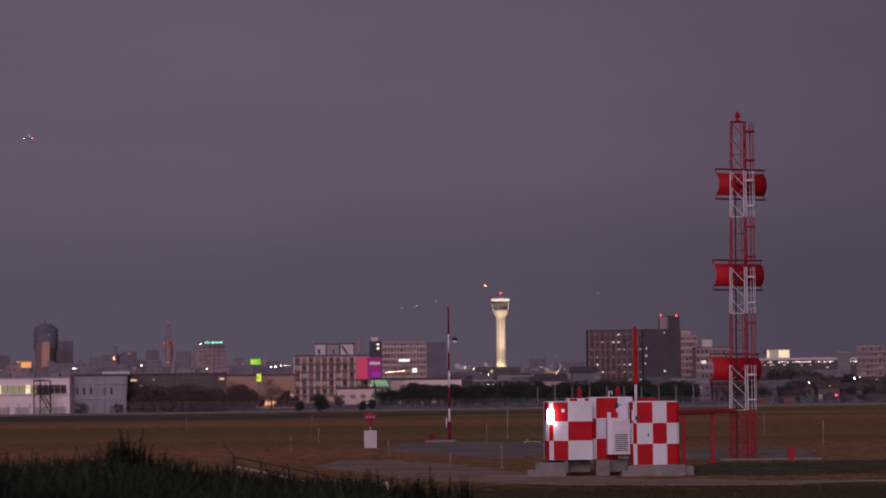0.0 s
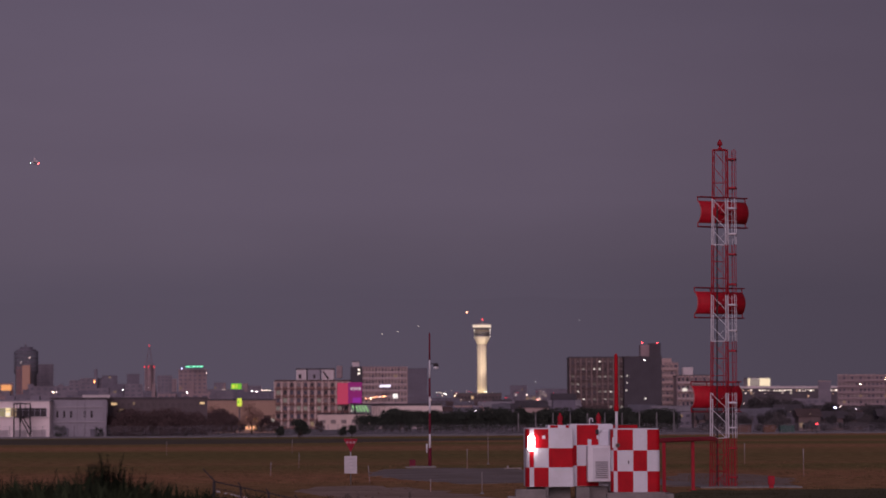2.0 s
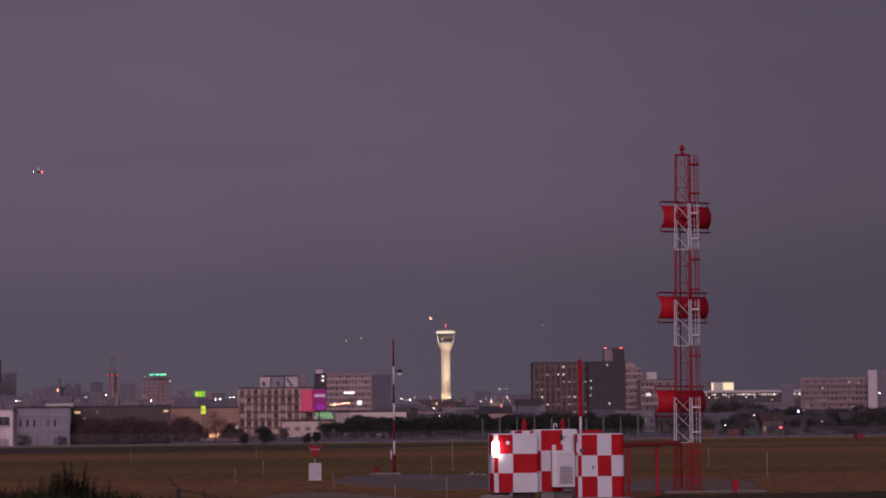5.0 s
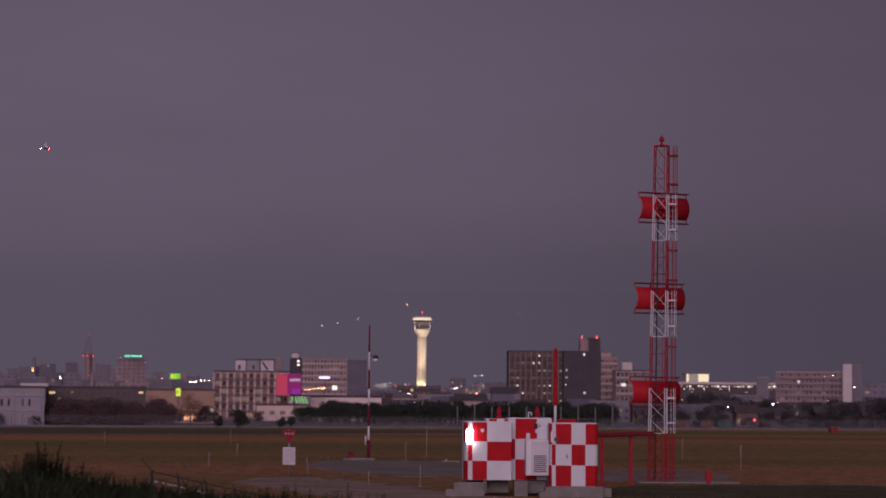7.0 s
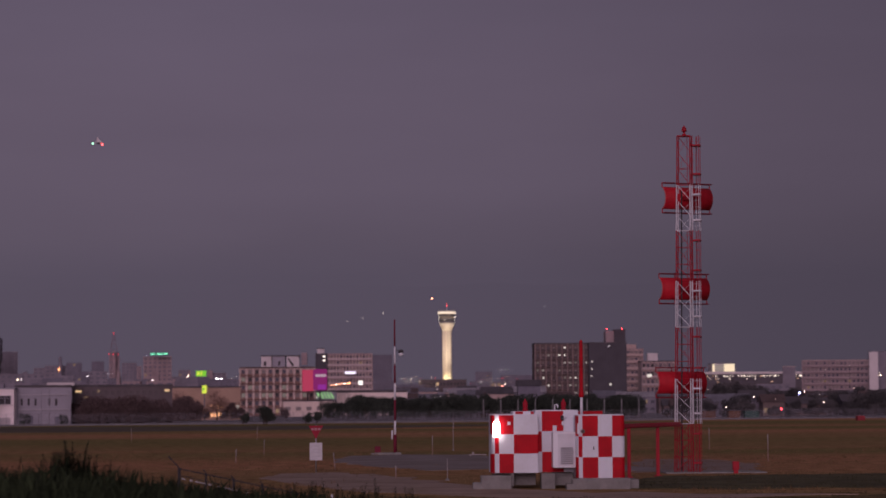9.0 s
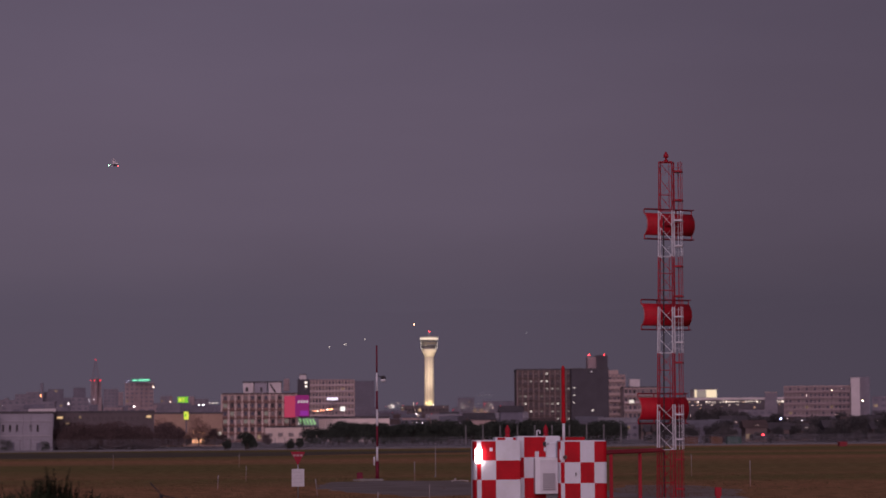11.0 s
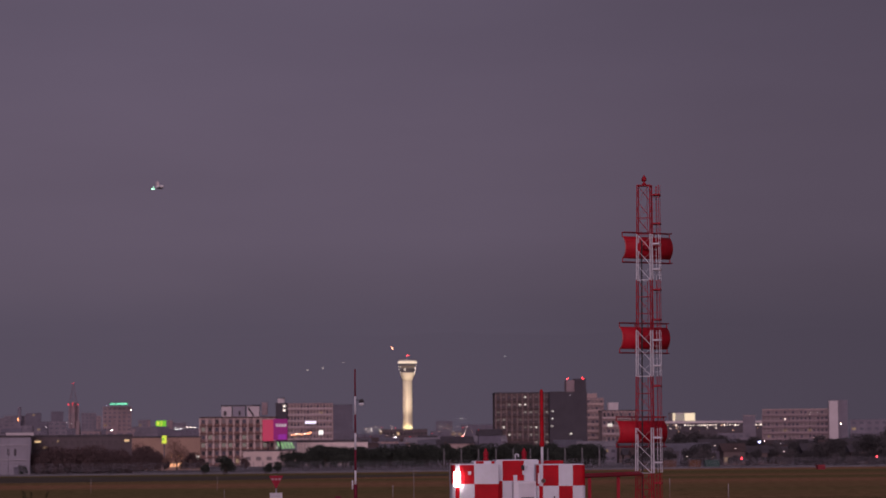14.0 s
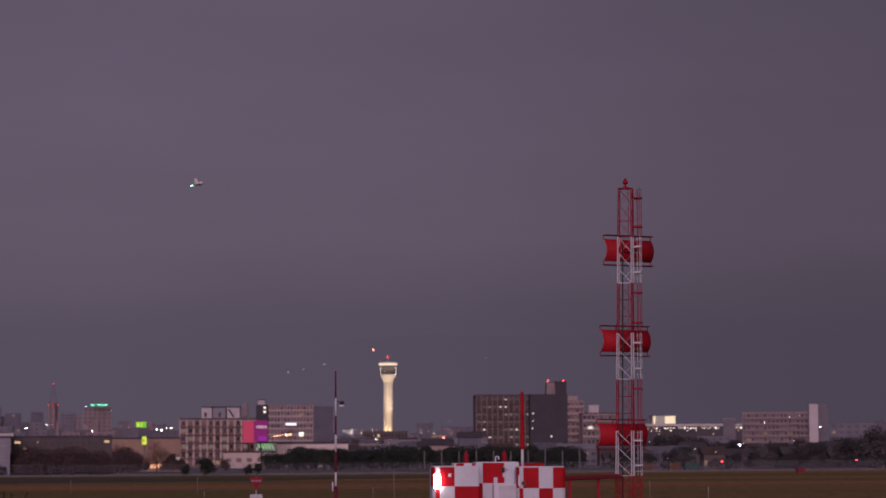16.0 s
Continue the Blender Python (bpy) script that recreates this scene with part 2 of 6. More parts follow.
def flat_patch(name, outline, z, material, label):
    r = random.Random(name)
    ragged = []
    for (ax, ay), (bx, by) in zip(outline, outline[1:] + outline[:1]):
        n = max(2, min(14, int(math.hypot(bx - ax, by - ay) / 1.6)))
        for k in range(n):
            j = 0.0 if k == 0 else 1.0
            ragged.append((ax + (bx - ax) * k / n + j * r.gauss(0, 0.25), ay + (by - ay) * k / n + j * r.gauss(0, 0.9)))
    outline = ragged
    bm = bmesh.new()
    prism(bm, outline, -0.02, z)
    structure(name, bm, material, label)


flat_patch("pavement_apron", [(-3.2, 146.4), (-2.5, 164.0), (0.4, 167.8), (5.6, 166.5), (7.5, 152.7), (12.6, 135.0), (13.6, 120.3), (5.5, 128.8), (2.0, 125.9), (-0.5, 134.2)],
           0.03, ASPHALT, "grey worn asphalt hardstand in the grass")
flat_patch("road_track", [(-5.8, 113.7), (-5.1, 121.9), (-2.7, 123.8), (0.3, 114.7), (3.4, 102.0), (5.7, 95.6), (10.3, 91.2), (15.0, 90.0), (16.5, 89.3), (13.0, 87.8), (9.6, 86.8), (4.1, 88.4), (0.2, 93.9), (-3.4, 103.2)],
           0.025, GRAVEL, "pale gravel service track across the grass")


flat_patch("ground_verge", [(9.8, 106.3), (12.0, 114.6), (19.0, 114.6), (30.5, 114.2), (26.5, 95.5), (15.1, 96.0), (9.2, 97.0)],
           0.02, mat("green_verge_grass", (0.078, 0.068, 0.034), 1.0, 0, 0.4, 2.5, 0.4), "strip of darker green grass before the mast")


flat_patch("pavement_mast", [(11.6, 119.9), (13.4, 141.0), (15.2, 149.0), (18.6, 147.0), (19.6, 134.0), (17.4, 120.4)],
           0.015, mat("thin_grass_gravel", (0.215, 0.165, 0.155), 1.0, 0, 0.25, 3.0, 0.3, stain=(0.15, 0.105, 0.075)), "thin gravelly ground behind the mast")
town = bmesh.new()
prism(town, [(-150, 446), (-91, 459), (138, 567), (320, 650), (430, 1550), (-430, 1550)], -0.02, 0.02)
structure("ground_town", town, mat("town_yard_ground", (0.15, 0.135, 0.145), 0.95, 0, 0.3, 9.0), "grey paved yards and streets beyond the airfield fence")


# ---------------------------------------------------------------- hill far behind the city
def hill_height(x):
    return 225 + 22 * noise.noise((x * 0.0011, 3.1, 0)) + 12 * noise.noise((x * 0.005, 7.7, 0)) + 4 * noise.noise((x * 0.02, 1.7, 0))


def make_hill():
    bm = bmesh.new()
    xs = [-2600 + 52 * i for i in range(101)]
    rows = [[bm.verts.new((x, 4600 + 100 * k / 5, -1 + (hill_height(x) + 1) * k / 5)) for x in xs] for k in range(6)]
    rows.append([bm.verts.new((x, 4950, -1)) for x in xs])
    for a, b in zip(rows, rows[1:]):
        for i in range(len(xs) - 1):
            bm.faces.new((a[i], a[i + 1], b[i + 1], b[i])).smooth = True
    # haze put into emission: the hill glows in the low sky's colour
    hm = glow("haze_glow_hillside", (0.0900, 0.0745, 0.1055), 1.0, 0.0)
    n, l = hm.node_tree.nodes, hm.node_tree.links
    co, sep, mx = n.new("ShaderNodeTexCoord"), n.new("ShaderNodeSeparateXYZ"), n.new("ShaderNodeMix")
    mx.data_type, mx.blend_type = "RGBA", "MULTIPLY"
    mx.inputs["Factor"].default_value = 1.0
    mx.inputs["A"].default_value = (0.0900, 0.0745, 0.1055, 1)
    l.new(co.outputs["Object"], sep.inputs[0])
    # same sideways darkening as the sky, so the crest blends in
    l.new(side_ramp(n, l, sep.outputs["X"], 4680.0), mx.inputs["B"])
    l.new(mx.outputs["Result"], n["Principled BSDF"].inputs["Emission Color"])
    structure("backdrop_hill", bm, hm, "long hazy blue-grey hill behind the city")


make_hill()


# ---------------------------------------------------------------- glide-path mast
def make_mast():
    base_y = 118.4
    cx = 13.68
    top = thing("antenna_mast", cx, base_y, 0, "tall red and white lattice mast carrying three curved red aerials", "antenna mast", turn=-14)
    H = 15.75
    bands = [0, 2.30, 4.40, 6.80, 8.95, 11.30, 13.45, H]

    def half(z):
        return 0.38 - 0.08 * z / H

    def off(z):                       # sideways shift fitted to the view: ladder side nearly upright, the other side leans in
        return 0.04 + 0.20 * z / H
    for i, (z0, z1) in enumerate(zip(bands, bands[1:])):
        m = MAST_RED if i % 2 == 0 else MAST_WHITE
        # legs
        for sx in (-1, 1):
            for sy in (-1, 1):
                bm = bmesh.new()
                tube(bm, (off(z0) + sx * half(z0), sy * half(z0), z0), (off(z1) + sx * half(z1), sy * half(z1), z1), 0.027, n=6)
                part("leg", bm, m, top)
        # bracing: two zigzags a band on each face, a ring at each joint
        steps = 3
        extra = i == 0                # the foot has crossed bracing
        for s in range(steps):
            a, b = z0 + (z1 - z0) * s / steps, z0 + (z1 - z0) * (s + 1) / steps
            ha, hb, oa, ob = half(a), half(b), off(a), off(b)
            for fx, fy in ((0, -1), (0, 1), (-1, 0), (1, 0)):
                bm = bmesh.new()
                flip = 1 if (fx + fy) > 0 else -1
                if fx == 0:
                    tube(bm, (ob + flip * hb, fy * hb, b), (oa - flip * ha, fy * ha, a), (0.015 if i % 2 else 0.009) if fy < 0 else 0.006, n=5)
                else:
                    tube(bm, (oa + fx * ha, flip * ha, a), (ob + fx * hb, -flip * hb, b), 0.006, n=5)
                if extra and fx == 0:
                    tube(bm, (ob - flip * hb, fy * hb, b), (oa + flip * ha, fy * ha, a), 0.016, n=5)
                part("brace", bm, m, top)
                if i % 2 == 0 and i:  # the red bands are crossed by thin stays
                    bm = bmesh.new()
                    if fx == 0:
                        tube(bm, (ob - flip * hb, fy * hb, b), (oa + flip * ha, fy * ha, a), 0.008, n=4)
                    else:
                        tube(bm, (oa + fx * ha, -flip * ha, a), (ob + fx * hb, flip * hb, b), 0.008, n=4)
                    part("stay", bm, m, top)
                if i % 2 and s or i == 6 and s == 2:       # white bands are ringed at their ends alone
                    continue
                bm = bmesh.new()
                if fx == 0:
                    tube(bm, (oa - ha, fy * ha, a), (oa + ha, fy * ha, a), 0.013, n=5)
                else:
                    tube(bm, (oa + fx * ha, -ha, a), (oa + fx * ha, ha, a), 0.013, n=5)
                part("ring_bar", bm, m, top)
        # ladder with rungs and a back stile on the right flank
        lx = off(z0) + half(z0) + 0.13
        bm = bmesh.new()
        for dx in (0.0, 0.30):
            tube(bm, (lx + dx, -0.30, z0), (lx + dx - 0.01, -0.30, z1), 0.017, n=6)
        for dx in (0.10, 0.30):
            tube(bm, (lx + dx, 0.25, z0), (lx + dx, 0.25, z1), 0.014, n=5)
        z = z0 + 0.2
        while z < z1:
            tube(bm, (lx, -0.30, z), (lx + 0.3, -0.30, z), 0.006, n=5)
            z += 0.3
        for zz in (z0 + 0.45, z1 - 0.5):
            box(bm, lx - 0.02, lx + 0.34, -0.33, 0.27, zz, zz + 0.07)
        part("ladder", bm, m, top)
        for dx, dy in ((-0.72, 0.15), (-0.52, -0.2), (-0.30, 0.1), (-0.05, -0.1), (0.06, 0.05), (0.2, 0.1)) if i == 0 else ((-0.30, 0.12), (-0.05, 0.0), (0.16, 0.1)) if i % 2 == 0 else ((-0.06, 0.1),):
            bm = bmesh.new()
            tube(bm, (lx + dx, dy, z0 + 0.02), (lx + dx, dy, z1 - 0.02), 0.022 if i == 0 else 0.013, n=6)
            part("conduit", bm, m, top)
    # top ring, cable down the mast, obstruction lamp
    bm = bmesh.new()
    h = half(H)
    o = off(H)
    for a, b in (((-h, -h), (h, -h)), ((h, -h), (h, h)), ((h, h), (-h, h)), ((-h, h), (-h, -h))):
        tube(bm, (o + a[0], a[1], H), (o + b[0], b[1], H), 0.018, n=6)
    box(bm, o - h, o + h, -0.08, 0.08, H - 0.01, H + 0.03)
    part("top_frame", bm, MAST_RED, top)
    bm = bmesh.new()
    tube(bm, (-0.08, 0.2, 0.1), (0.06, 0.2, 13.2), 0.035, n=6)
    part("cable", bm, DARK_STEEL, top, "dark feeder cable")
    bm = bmesh.new()
    turned(bm, [(0.10, H + 0.03), (0.10, H + 0.10), (0.05, H + 0.12), (0.05, H + 0.2), (0.12, H + 0.22), (0.12, H + 0.34), (0.07, H + 0.42), (0.02, H + 0.5)], 12, 0.24, 0)
    part("obstruction_lamp", bm, MAST_RED, top, "unlit red obstruction lamp")
    # three aerials: a bowed sheet on a frame
    for zc in (4.22, 8.62, 12.88):
        bm = bmesh.new()
        L, R, n = 1.32, 0.63, 14
        prof = []
        for k in range(n + 1):
            a = radians(-56 + 112 * k / n)
            prof.append((-(math.cos(a) - math.cos(radians(56))) * R * 1.05, math.sin(a) * R))
        rings = []
        for x in (-L, L):
            outer = [bm.verts.new((x, y + 1.0, zc + z)) for y, z in prof]
            inner = [bm.verts.new((x, y + 1.04, zc + z * 0.96)) for y, z in prof]
            rings.append((outer, inner))
        (o0, i0), (o1, i1) = rings
        for k in range(n):
            bm.faces.new((o0[k], o0[k + 1], o1[k + 1], o1[k])).smooth = True
            bm.faces.new((i0[k], i1[k], i1[k + 1], i0[k + 1])).smooth = True
            bm.faces.new((o0[k], i0[k], i0[k + 1], o0[k + 1]))
            bm.faces.new((o1[k], o1[k + 1], i1[k + 1], i1[k]))
        for k in (0, n):
            bm.faces.new((o0[k], o1[k], i1[k], i0[k]))
        aerial = part("aerial", bm, mat("aerial_red_paint", (0.40, 0.010, 0.022), 0.6, 0, 0.18, 0.5, stain=(0.30, 0.009, 0.018)), top, "bowed red sheet aerial")
        aerial.rotation_euler = (0, 0, radians(40))
        aerial.location = (0.43 + 0.046 * (zc - 4.22), 0.10, 0)
        # reflection on the sheet's left edge, put in as a pale strip
        bm = bmesh.new()
        for (ya, za), (yb, zb) in zip(prof, prof[1:]):
            tube(bm, (-L, ya + 1.01, zc + za), (-L, yb + 1.01, zc + zb), 0.022, n=5)
        part("edge_glint", bm, mat("edge_glint_paint", (0.42, 0.13, 0.14), 0.5, 0, 0.2, 0.4), aerial, "pale red strip painted as the edge's reflection")
        for s in (-1, 1):
            bm = bmesh.new()
            z = zc + s * 0.70
            tube(bm, (-L, 1.02, z), (L, 1.02, z), 0.035, n=6)
            tube(bm, (-L, 0.80, z), (L, 0.80, z), 0.025, n=6)
            part("frame_rail", bm, mat("maroon_frame_paint", (0.15, 0.012, 0.026), 0.6, 0, 0.2, 0.6), aerial)
            for x in (-L, -0.45, 0.45, L):
                bm = bmesh.new()
                tube(bm, (x, 1.02, z), (x, 1.0, zc + s * 0.5), 0.025, n=5)
                tube(bm, (x, 1.02, z), (x, 0.80, z), 0.025, n=5)
                part("strut", bm, MAST_RED, aerial)
        bm = bmesh.new()
        box(bm, -0.4, 0.4, 0.5, 0.72, zc - 0.1, zc + 0.1, 0.02)
        part("bracket", bm, MAST_RED, aerial)
    return cx


MAST_X = make_mast()

slab = thing("concrete_slab", MAST_X + 1.2, 118.6, 0, "low pale concrete slab under the lattice mast", "slab")
bm = bmesh.new()
box(bm, -2.1, 2.6, -1.0, 1.4, -0.05, 0.07, 0.02)
part("slab_block", bm, CONCRETE, slab)

jb = thing("junction_box", 16.02, 117.5, 0, "small red junction box on a short stand", "junction box")
bm = bmesh.new()
box(bm, -0.15, 0.15, -0.12, 0.12, 0.16, 0.56, 0.02)
part("body", bm, MAST_RED, jb)
bm = bmesh.new()
box(bm, -0.10, 0.10, -0.08, 0.08, -0.02, 0.16)
part("stand", bm, MAST_RED, jb)


# cable bridge from the shelter to the mast
def make_bridge():
    x0, y0 = 9.69, 107.0
    x1, y1 = MAST_X - 0.2, 118.0
    br = thing("cable_bridge", x0, y0, 0, "red steel cable bridge on posts between shelter and mast", "cable bridge")
    dx, dy = x1 - x0, y1 - y0
    bm = bmesh.new()
    tube(bm, (0, 0, 2.33), (dx, dy, 2.33), 0.06, n=6)
    tube(bm, (0.12, 0, 2.25), (dx + 0.12, dy, 2.25), 0.06, n=6)
    part("tray", bm, MAST_RED, br)
    for px, py in ((10.52, 111.6), (12.00, 113.6)):
        bm = bmesh.new()
        box(bm, px - x0 - 0.075, px - x0 + 0.075, py - y0 - 0.075, py - y0 + 0.075, 0, 2.3, 0.01)
        part("post", bm, MAST_RED, br)
        bm = bmesh.new()
        box(bm, px - x0 - 0.16, px - x0 + 0.16, py - y0 - 0.16, py - y0 + 0.16, -0.02, 0.05)
        part("foot_plate", bm, MAST_RED, br)


make_bridge()


# ---------------------------------------------------------------- chequered equipment shelter
def rounded(x0, x1, y0, y1, r, n=6, r2=0.03):
    """Plan outline with rounded corners, anticlockwise from the front left, as a list of points."""
    pts = []
    e = min(r, 0.03)                  # the front left corner has the large radius, the front right one r2
    for cx, cy, a0, r in ((x0 + r, y0 + r, 180, r), (x1 - r2, y0 + r2, 270, r2), (x1 - e, y1 - e, 0, e), (x0 + e, y1 - e, 90, e)):
        for k in range(n + 1):
            a = radians(a0 + 90 * k / n)
            pts.append((cx + r * math.cos(a), cy + r * math.sin(a)))
    return pts


def along(pts, s):
    """The point at arc length s along the closed outline, and the outward normal there."""
    k = len(pts)
    total = sum(math.dist(pts[i], pts[(i + 1) % k]) for i in range(k))
    s %= total
    for i in range(k):
        a, b = pts[i], pts[(i + 1) % k]
        d = math.dist(a, b)
        if s <= d and d > 0:
            t = s / d
            return (a[0] + (b[0] - a[0]) * t, a[1] + (b[1] - a[1]) * t), ((b[1] - a[1]) / d, -(b[0] - a[0]) / d), total
        s -= d
    return pts[0], (0, -1), total


def chequered(name, parent, x0, x1, y0, y1, z0, z1, r, columns, rows, first, label, r2=0.03):
    """A cabinet whose sides carry red and white painted sheet panels. columns: arc lengths of the joints, from the middle of the left flank."""
    pts = rounded(x0, x1, y0, y1, r, 6, r2)
    bm = bmesh.new()
    prism(bm, pts, z0, z1)
    body = part(name, bm, WHITE, parent, label)
    bm = bmesh.new()
    prism(bm, rounded(x0 + 0.03, x1 - 0.03, y0 + 0.03, y1 - 0.03, r, 6, r2), z1, z1 + 0.035)
    part("roof_cap", bm, WHITE, body)
    zs = [z0 + (z1 - z0) * k / rows for k in range(rows + 1)]
    for i, (a, b) in enumerate(zip(columns, columns[1:])):
        for j, (lo, hi) in enumerate(zip(zs, zs[1:])):
            bm = bmesh.new()
            n = max(1, int((b - a) / 0.03))
            cols = []
            for k in range(n + 1):
                (x, y), (nx, ny), _ = along(pts, a + 0.004 + (b - a - 0.008) * k / n)
                cols.append([bm.verts.new((x + nx * o, y + ny * o, z)) for o in (0.001, 0.007) for z in (lo + 0.004, hi - 0.004)])
            for p, q in zip(cols, cols[1:]):
                bm.faces.new((p[2], q[2], q[3], p[3]))
                bm.faces.new((p[3], q[3], q[1], p[1]))
                bm.faces.new((p[0], q[0], q[2], p[2]))
            for p in (cols[0], cols[-1]):
                bm.faces.new((p[0], p[2], p[3], p[1]))
            part("panel", bm, RED if (i + j + first) % 2 == 0 else WHITE, body)
    return body


def make_shelter():
    Y = 97.0
    x0 = 3.92
    sh = thing("equipment_shelter", x0, Y, 0, "red and white chequered equipment shelter on concrete plinths", "shelter")
    left = chequered("left_cabinet", sh, 0.0, 1.80, 0.55, 2.9, 0.62, 2.83, 0.45, [-0.5, 0.36, 0.554, 1.117, 2.4], 3, 0, "")
    mid = chequered("middle_cabinet", sh, 1.72, 3.4, 1.4, 3.6, 0.62, 2.98, 0.03, [0.0, 0.29, 1.13, 1.7], 3, 1, "")
    right = chequered("right_cabinet", sh, 3.24, 5.07, 0.0, 2.6, 0.42, 2.80, 0.30, [-0.4, 0.22, 0.385, 0.985, 1.52, 2.4], 3, 0, "", 0.16)
    bm = bmesh.new()
    box(bm, 0.9, 3.2, 2.0, 3.8, 2.7, 2.97, 0.02)
    part("rear_roof", bm, WHITE, sh)
    bm = bmesh.new()
    box(bm, 3.42, 4.45, 2.62, 3.6, 0.6, 2.96, 0.01)
    part("rear_cabinet", bm, RED, sh, "red rear cabinet")
    for x in (1.0, 1.6, 2.2):
        bm = bmesh.new()
        box(bm, x, x + 0.3, 1.985, 1.997, 2.85, 2.96)
        part("roof_panel", bm, RED, sh)
    # air conditioner with louvres and its white ducts
    ac = thing("air_conditioner", 2.36, 0.62, 0.80, "white air-conditioning unit with dark louvres", "air conditioner")
    ac.parent = sh
    for key in ("label", "category"):
        del ac[key]
    bm = bmesh.new()
    box(bm, 0, 0.88, 0, 0.80, 0, 1.38, 0.03)
    part("housing", bm, GREY_BOX, ac, "white air-conditioner housing")
    bm = bmesh.new()
    box(bm, 0.20, 0.84, -0.012, -0.002, 0.04, 1.30)
    part("front_panel", bm, mat("grey_panel", (0.55, 0.54, 0.60), 0.5, 0, 0.07, 0.4), ac, "grey front panel")
    # dark bars stand in for the shaded slots of the louvres
    for k in range(9):
        bm = bmesh.new()
        box(bm, 0.30, 0.78, -0.03, -0.013, 0.14 + 0.075 * k, 0.175 + 0.075 * k)
        part("louvre", bm, LOUVRE, ac, "dark bar in the tone of louvre shade")
    for a in ((0.05, 0.20, 1.28, 1.62), (0.20, 0.50, 1.28, 1.40), (0.50, 0.86, 1.28, 1.95), (0.40, 0.50, 1.62, 1.78), (0.44, 0.60, 1.86, 2.05)):
        bm = bmesh.new()
        box(bm, a[0], a[1], 0.70, 0.80, a[2], a[3], 0.015)
        part("duct", bm, WHITE, ac, "white duct piece")
    bm = bmesh.new()
    box(bm, 3.26, 3.34, -0.06, -0.008, 2.1, 2.5)
    part("meter_box", bm, GREY_BOX, sh)
    bm = bmesh.new()
    tube(bm, (3.47, 0.06, 2.2), (3.47, -0.06, 2.2), 0.085, n=14)
    bell = part("alarm_bell", bm, mat("brown_bell_enamel", (0.10, 0.045, 0.035), 0.45, 0, 0.2, 0.2), sh, "dark brown alarm bell")
    bm = bmesh.new()
    tube(bm, (3.47, -0.06, 2.2), (3.47, -0.09, 2.2), 0.035, n=10)
    part("boss", bm, DARK_STEEL, bell)
    bm = bmesh.new()
    box(bm, 3.86, 3.90, -0.05, -0.008, 1.50, 1.62, 0.006)
    part("door_handle", bm, DARK_STEEL, sh)
    for a in ((4.13, 4.57, 2.60, 2.615), (4.13, 4.57, 2.50, 2.51), (4.12, 4.58, 0.48, 0.50), (4.14, 4.56, 0.55, 0.565), (4.14, 4.56, 0.62, 0.635)):
        bm = bmesh.new()
        box(bm, a[0], a[1], -0.014, -0.008, a[2], a[3])
        part("seam_strip", bm, GREY_BOX, sh)
    bm = bmesh.new()
    box(bm, 2.72, 2.84, 1.30, 1.395, 2.62, 2.80, 0.01)
    part("junction_cover", bm, DARK_STEEL, sh)
    # wall lamp, lit
    lamp = bmesh.new()
    box(lamp, 0.065, 0.325, 0.36, 0.66, 1.99, 2.58, 0.075)
    part("wall_lamp", lamp, glow("wall_lamp_glow", (1.0, 0.84, 0.78), 13), sh, "glaring white wall lamp")
    bm = bmesh.new()
    box(bm, 0.62, 0.74, 0.50, 0.545, 2.45, 2.58, 0.01)
    part("vent_cap", bm, GREY_BOX, sh)
    # whip aerial, lamps and pipe on the roof
    bm = bmesh.new()
    tube(bm, (3.52, 1.2, 2.84), (3.52, 1.2, 3.55), 0.055, n=10)
    rod = part("aerial_foot", bm, MAST_WHITE, sh)
    bm = bmesh.new()
    turned(bm, [(0.085, 3.5), (0.1, 3.6), (0.075, 3.75), (0.07, 4.6), (0.065, 5.65), (0.03, 5.72)], 12, 3.52, 1.2)
    part("aerial_rod", bm, RED, rod)
    for x, y in ((1.42, 2.6), (2.92, 2.6)):
        bm = bmesh.new()
        turned(bm, [(0.11, 2.95), (0.11, 3.06), (0.06, 3.1), (0.10, 3.14), (0.10, 3.3), (0.05, 3.38), (0.015, 3.46)], 12, x, y)
        part("roof_lamp", bm, MAST_RED, sh, "unlit red obstruction lamp")
    bm = bmesh.new()
    tube(bm, (2.56, 2.4, 2.97), (2.56, 2.4, 3.22), 0.025, n=6)
    tube(bm, (2.56, 2.4, 3.22), (2.68, 2.4, 3.22), 0.025, n=6)
    tube(bm, (2.68, 2.4, 3.22), (2.68, 2.4, 3.1), 0.025, n=6)
    part("vent_pipe", bm, MAST_WHITE, sh)
    # plinths and steps
    for name, a in (("step", (-0.72, 0.0, 0.30, 0.95, -0.03, 0.27)), ("step", (-0.42, 0.75, 0.25, 0.95, -0.03, 0.53)), ("plinth", (0.72, 0.86, 0.60, 1.0, 0.1, 0.62)), ("beam", (0.1, 1.75, 1.6, 2.8, 0.12, 0.60)),
                    ("plinth", (1.92, 2.45, 0.7, 1.6, -0.03, 0.60)), ("beam", (2.45, 3.2, 1.6, 3.0, 0.10, 0.60)), ("step", (2.82, 3.20, -0.35, 0.5, -0.03, 0.22)), ("step", (3.04, 3.4, -0.32, 0.5, -0.03, 0.40)),
                    ("plinth", (3.30, 5.25, -0.30, 2.7, -0.03, 0.42)), ("plinth", (5.25, 5.62, 0.2, 2.2, -0.03, 0.35))):
        bm = bmesh.new()
        box(bm, *a, 0.025)
        part(name, bm, CONCRETE, sh)


make_shelter()


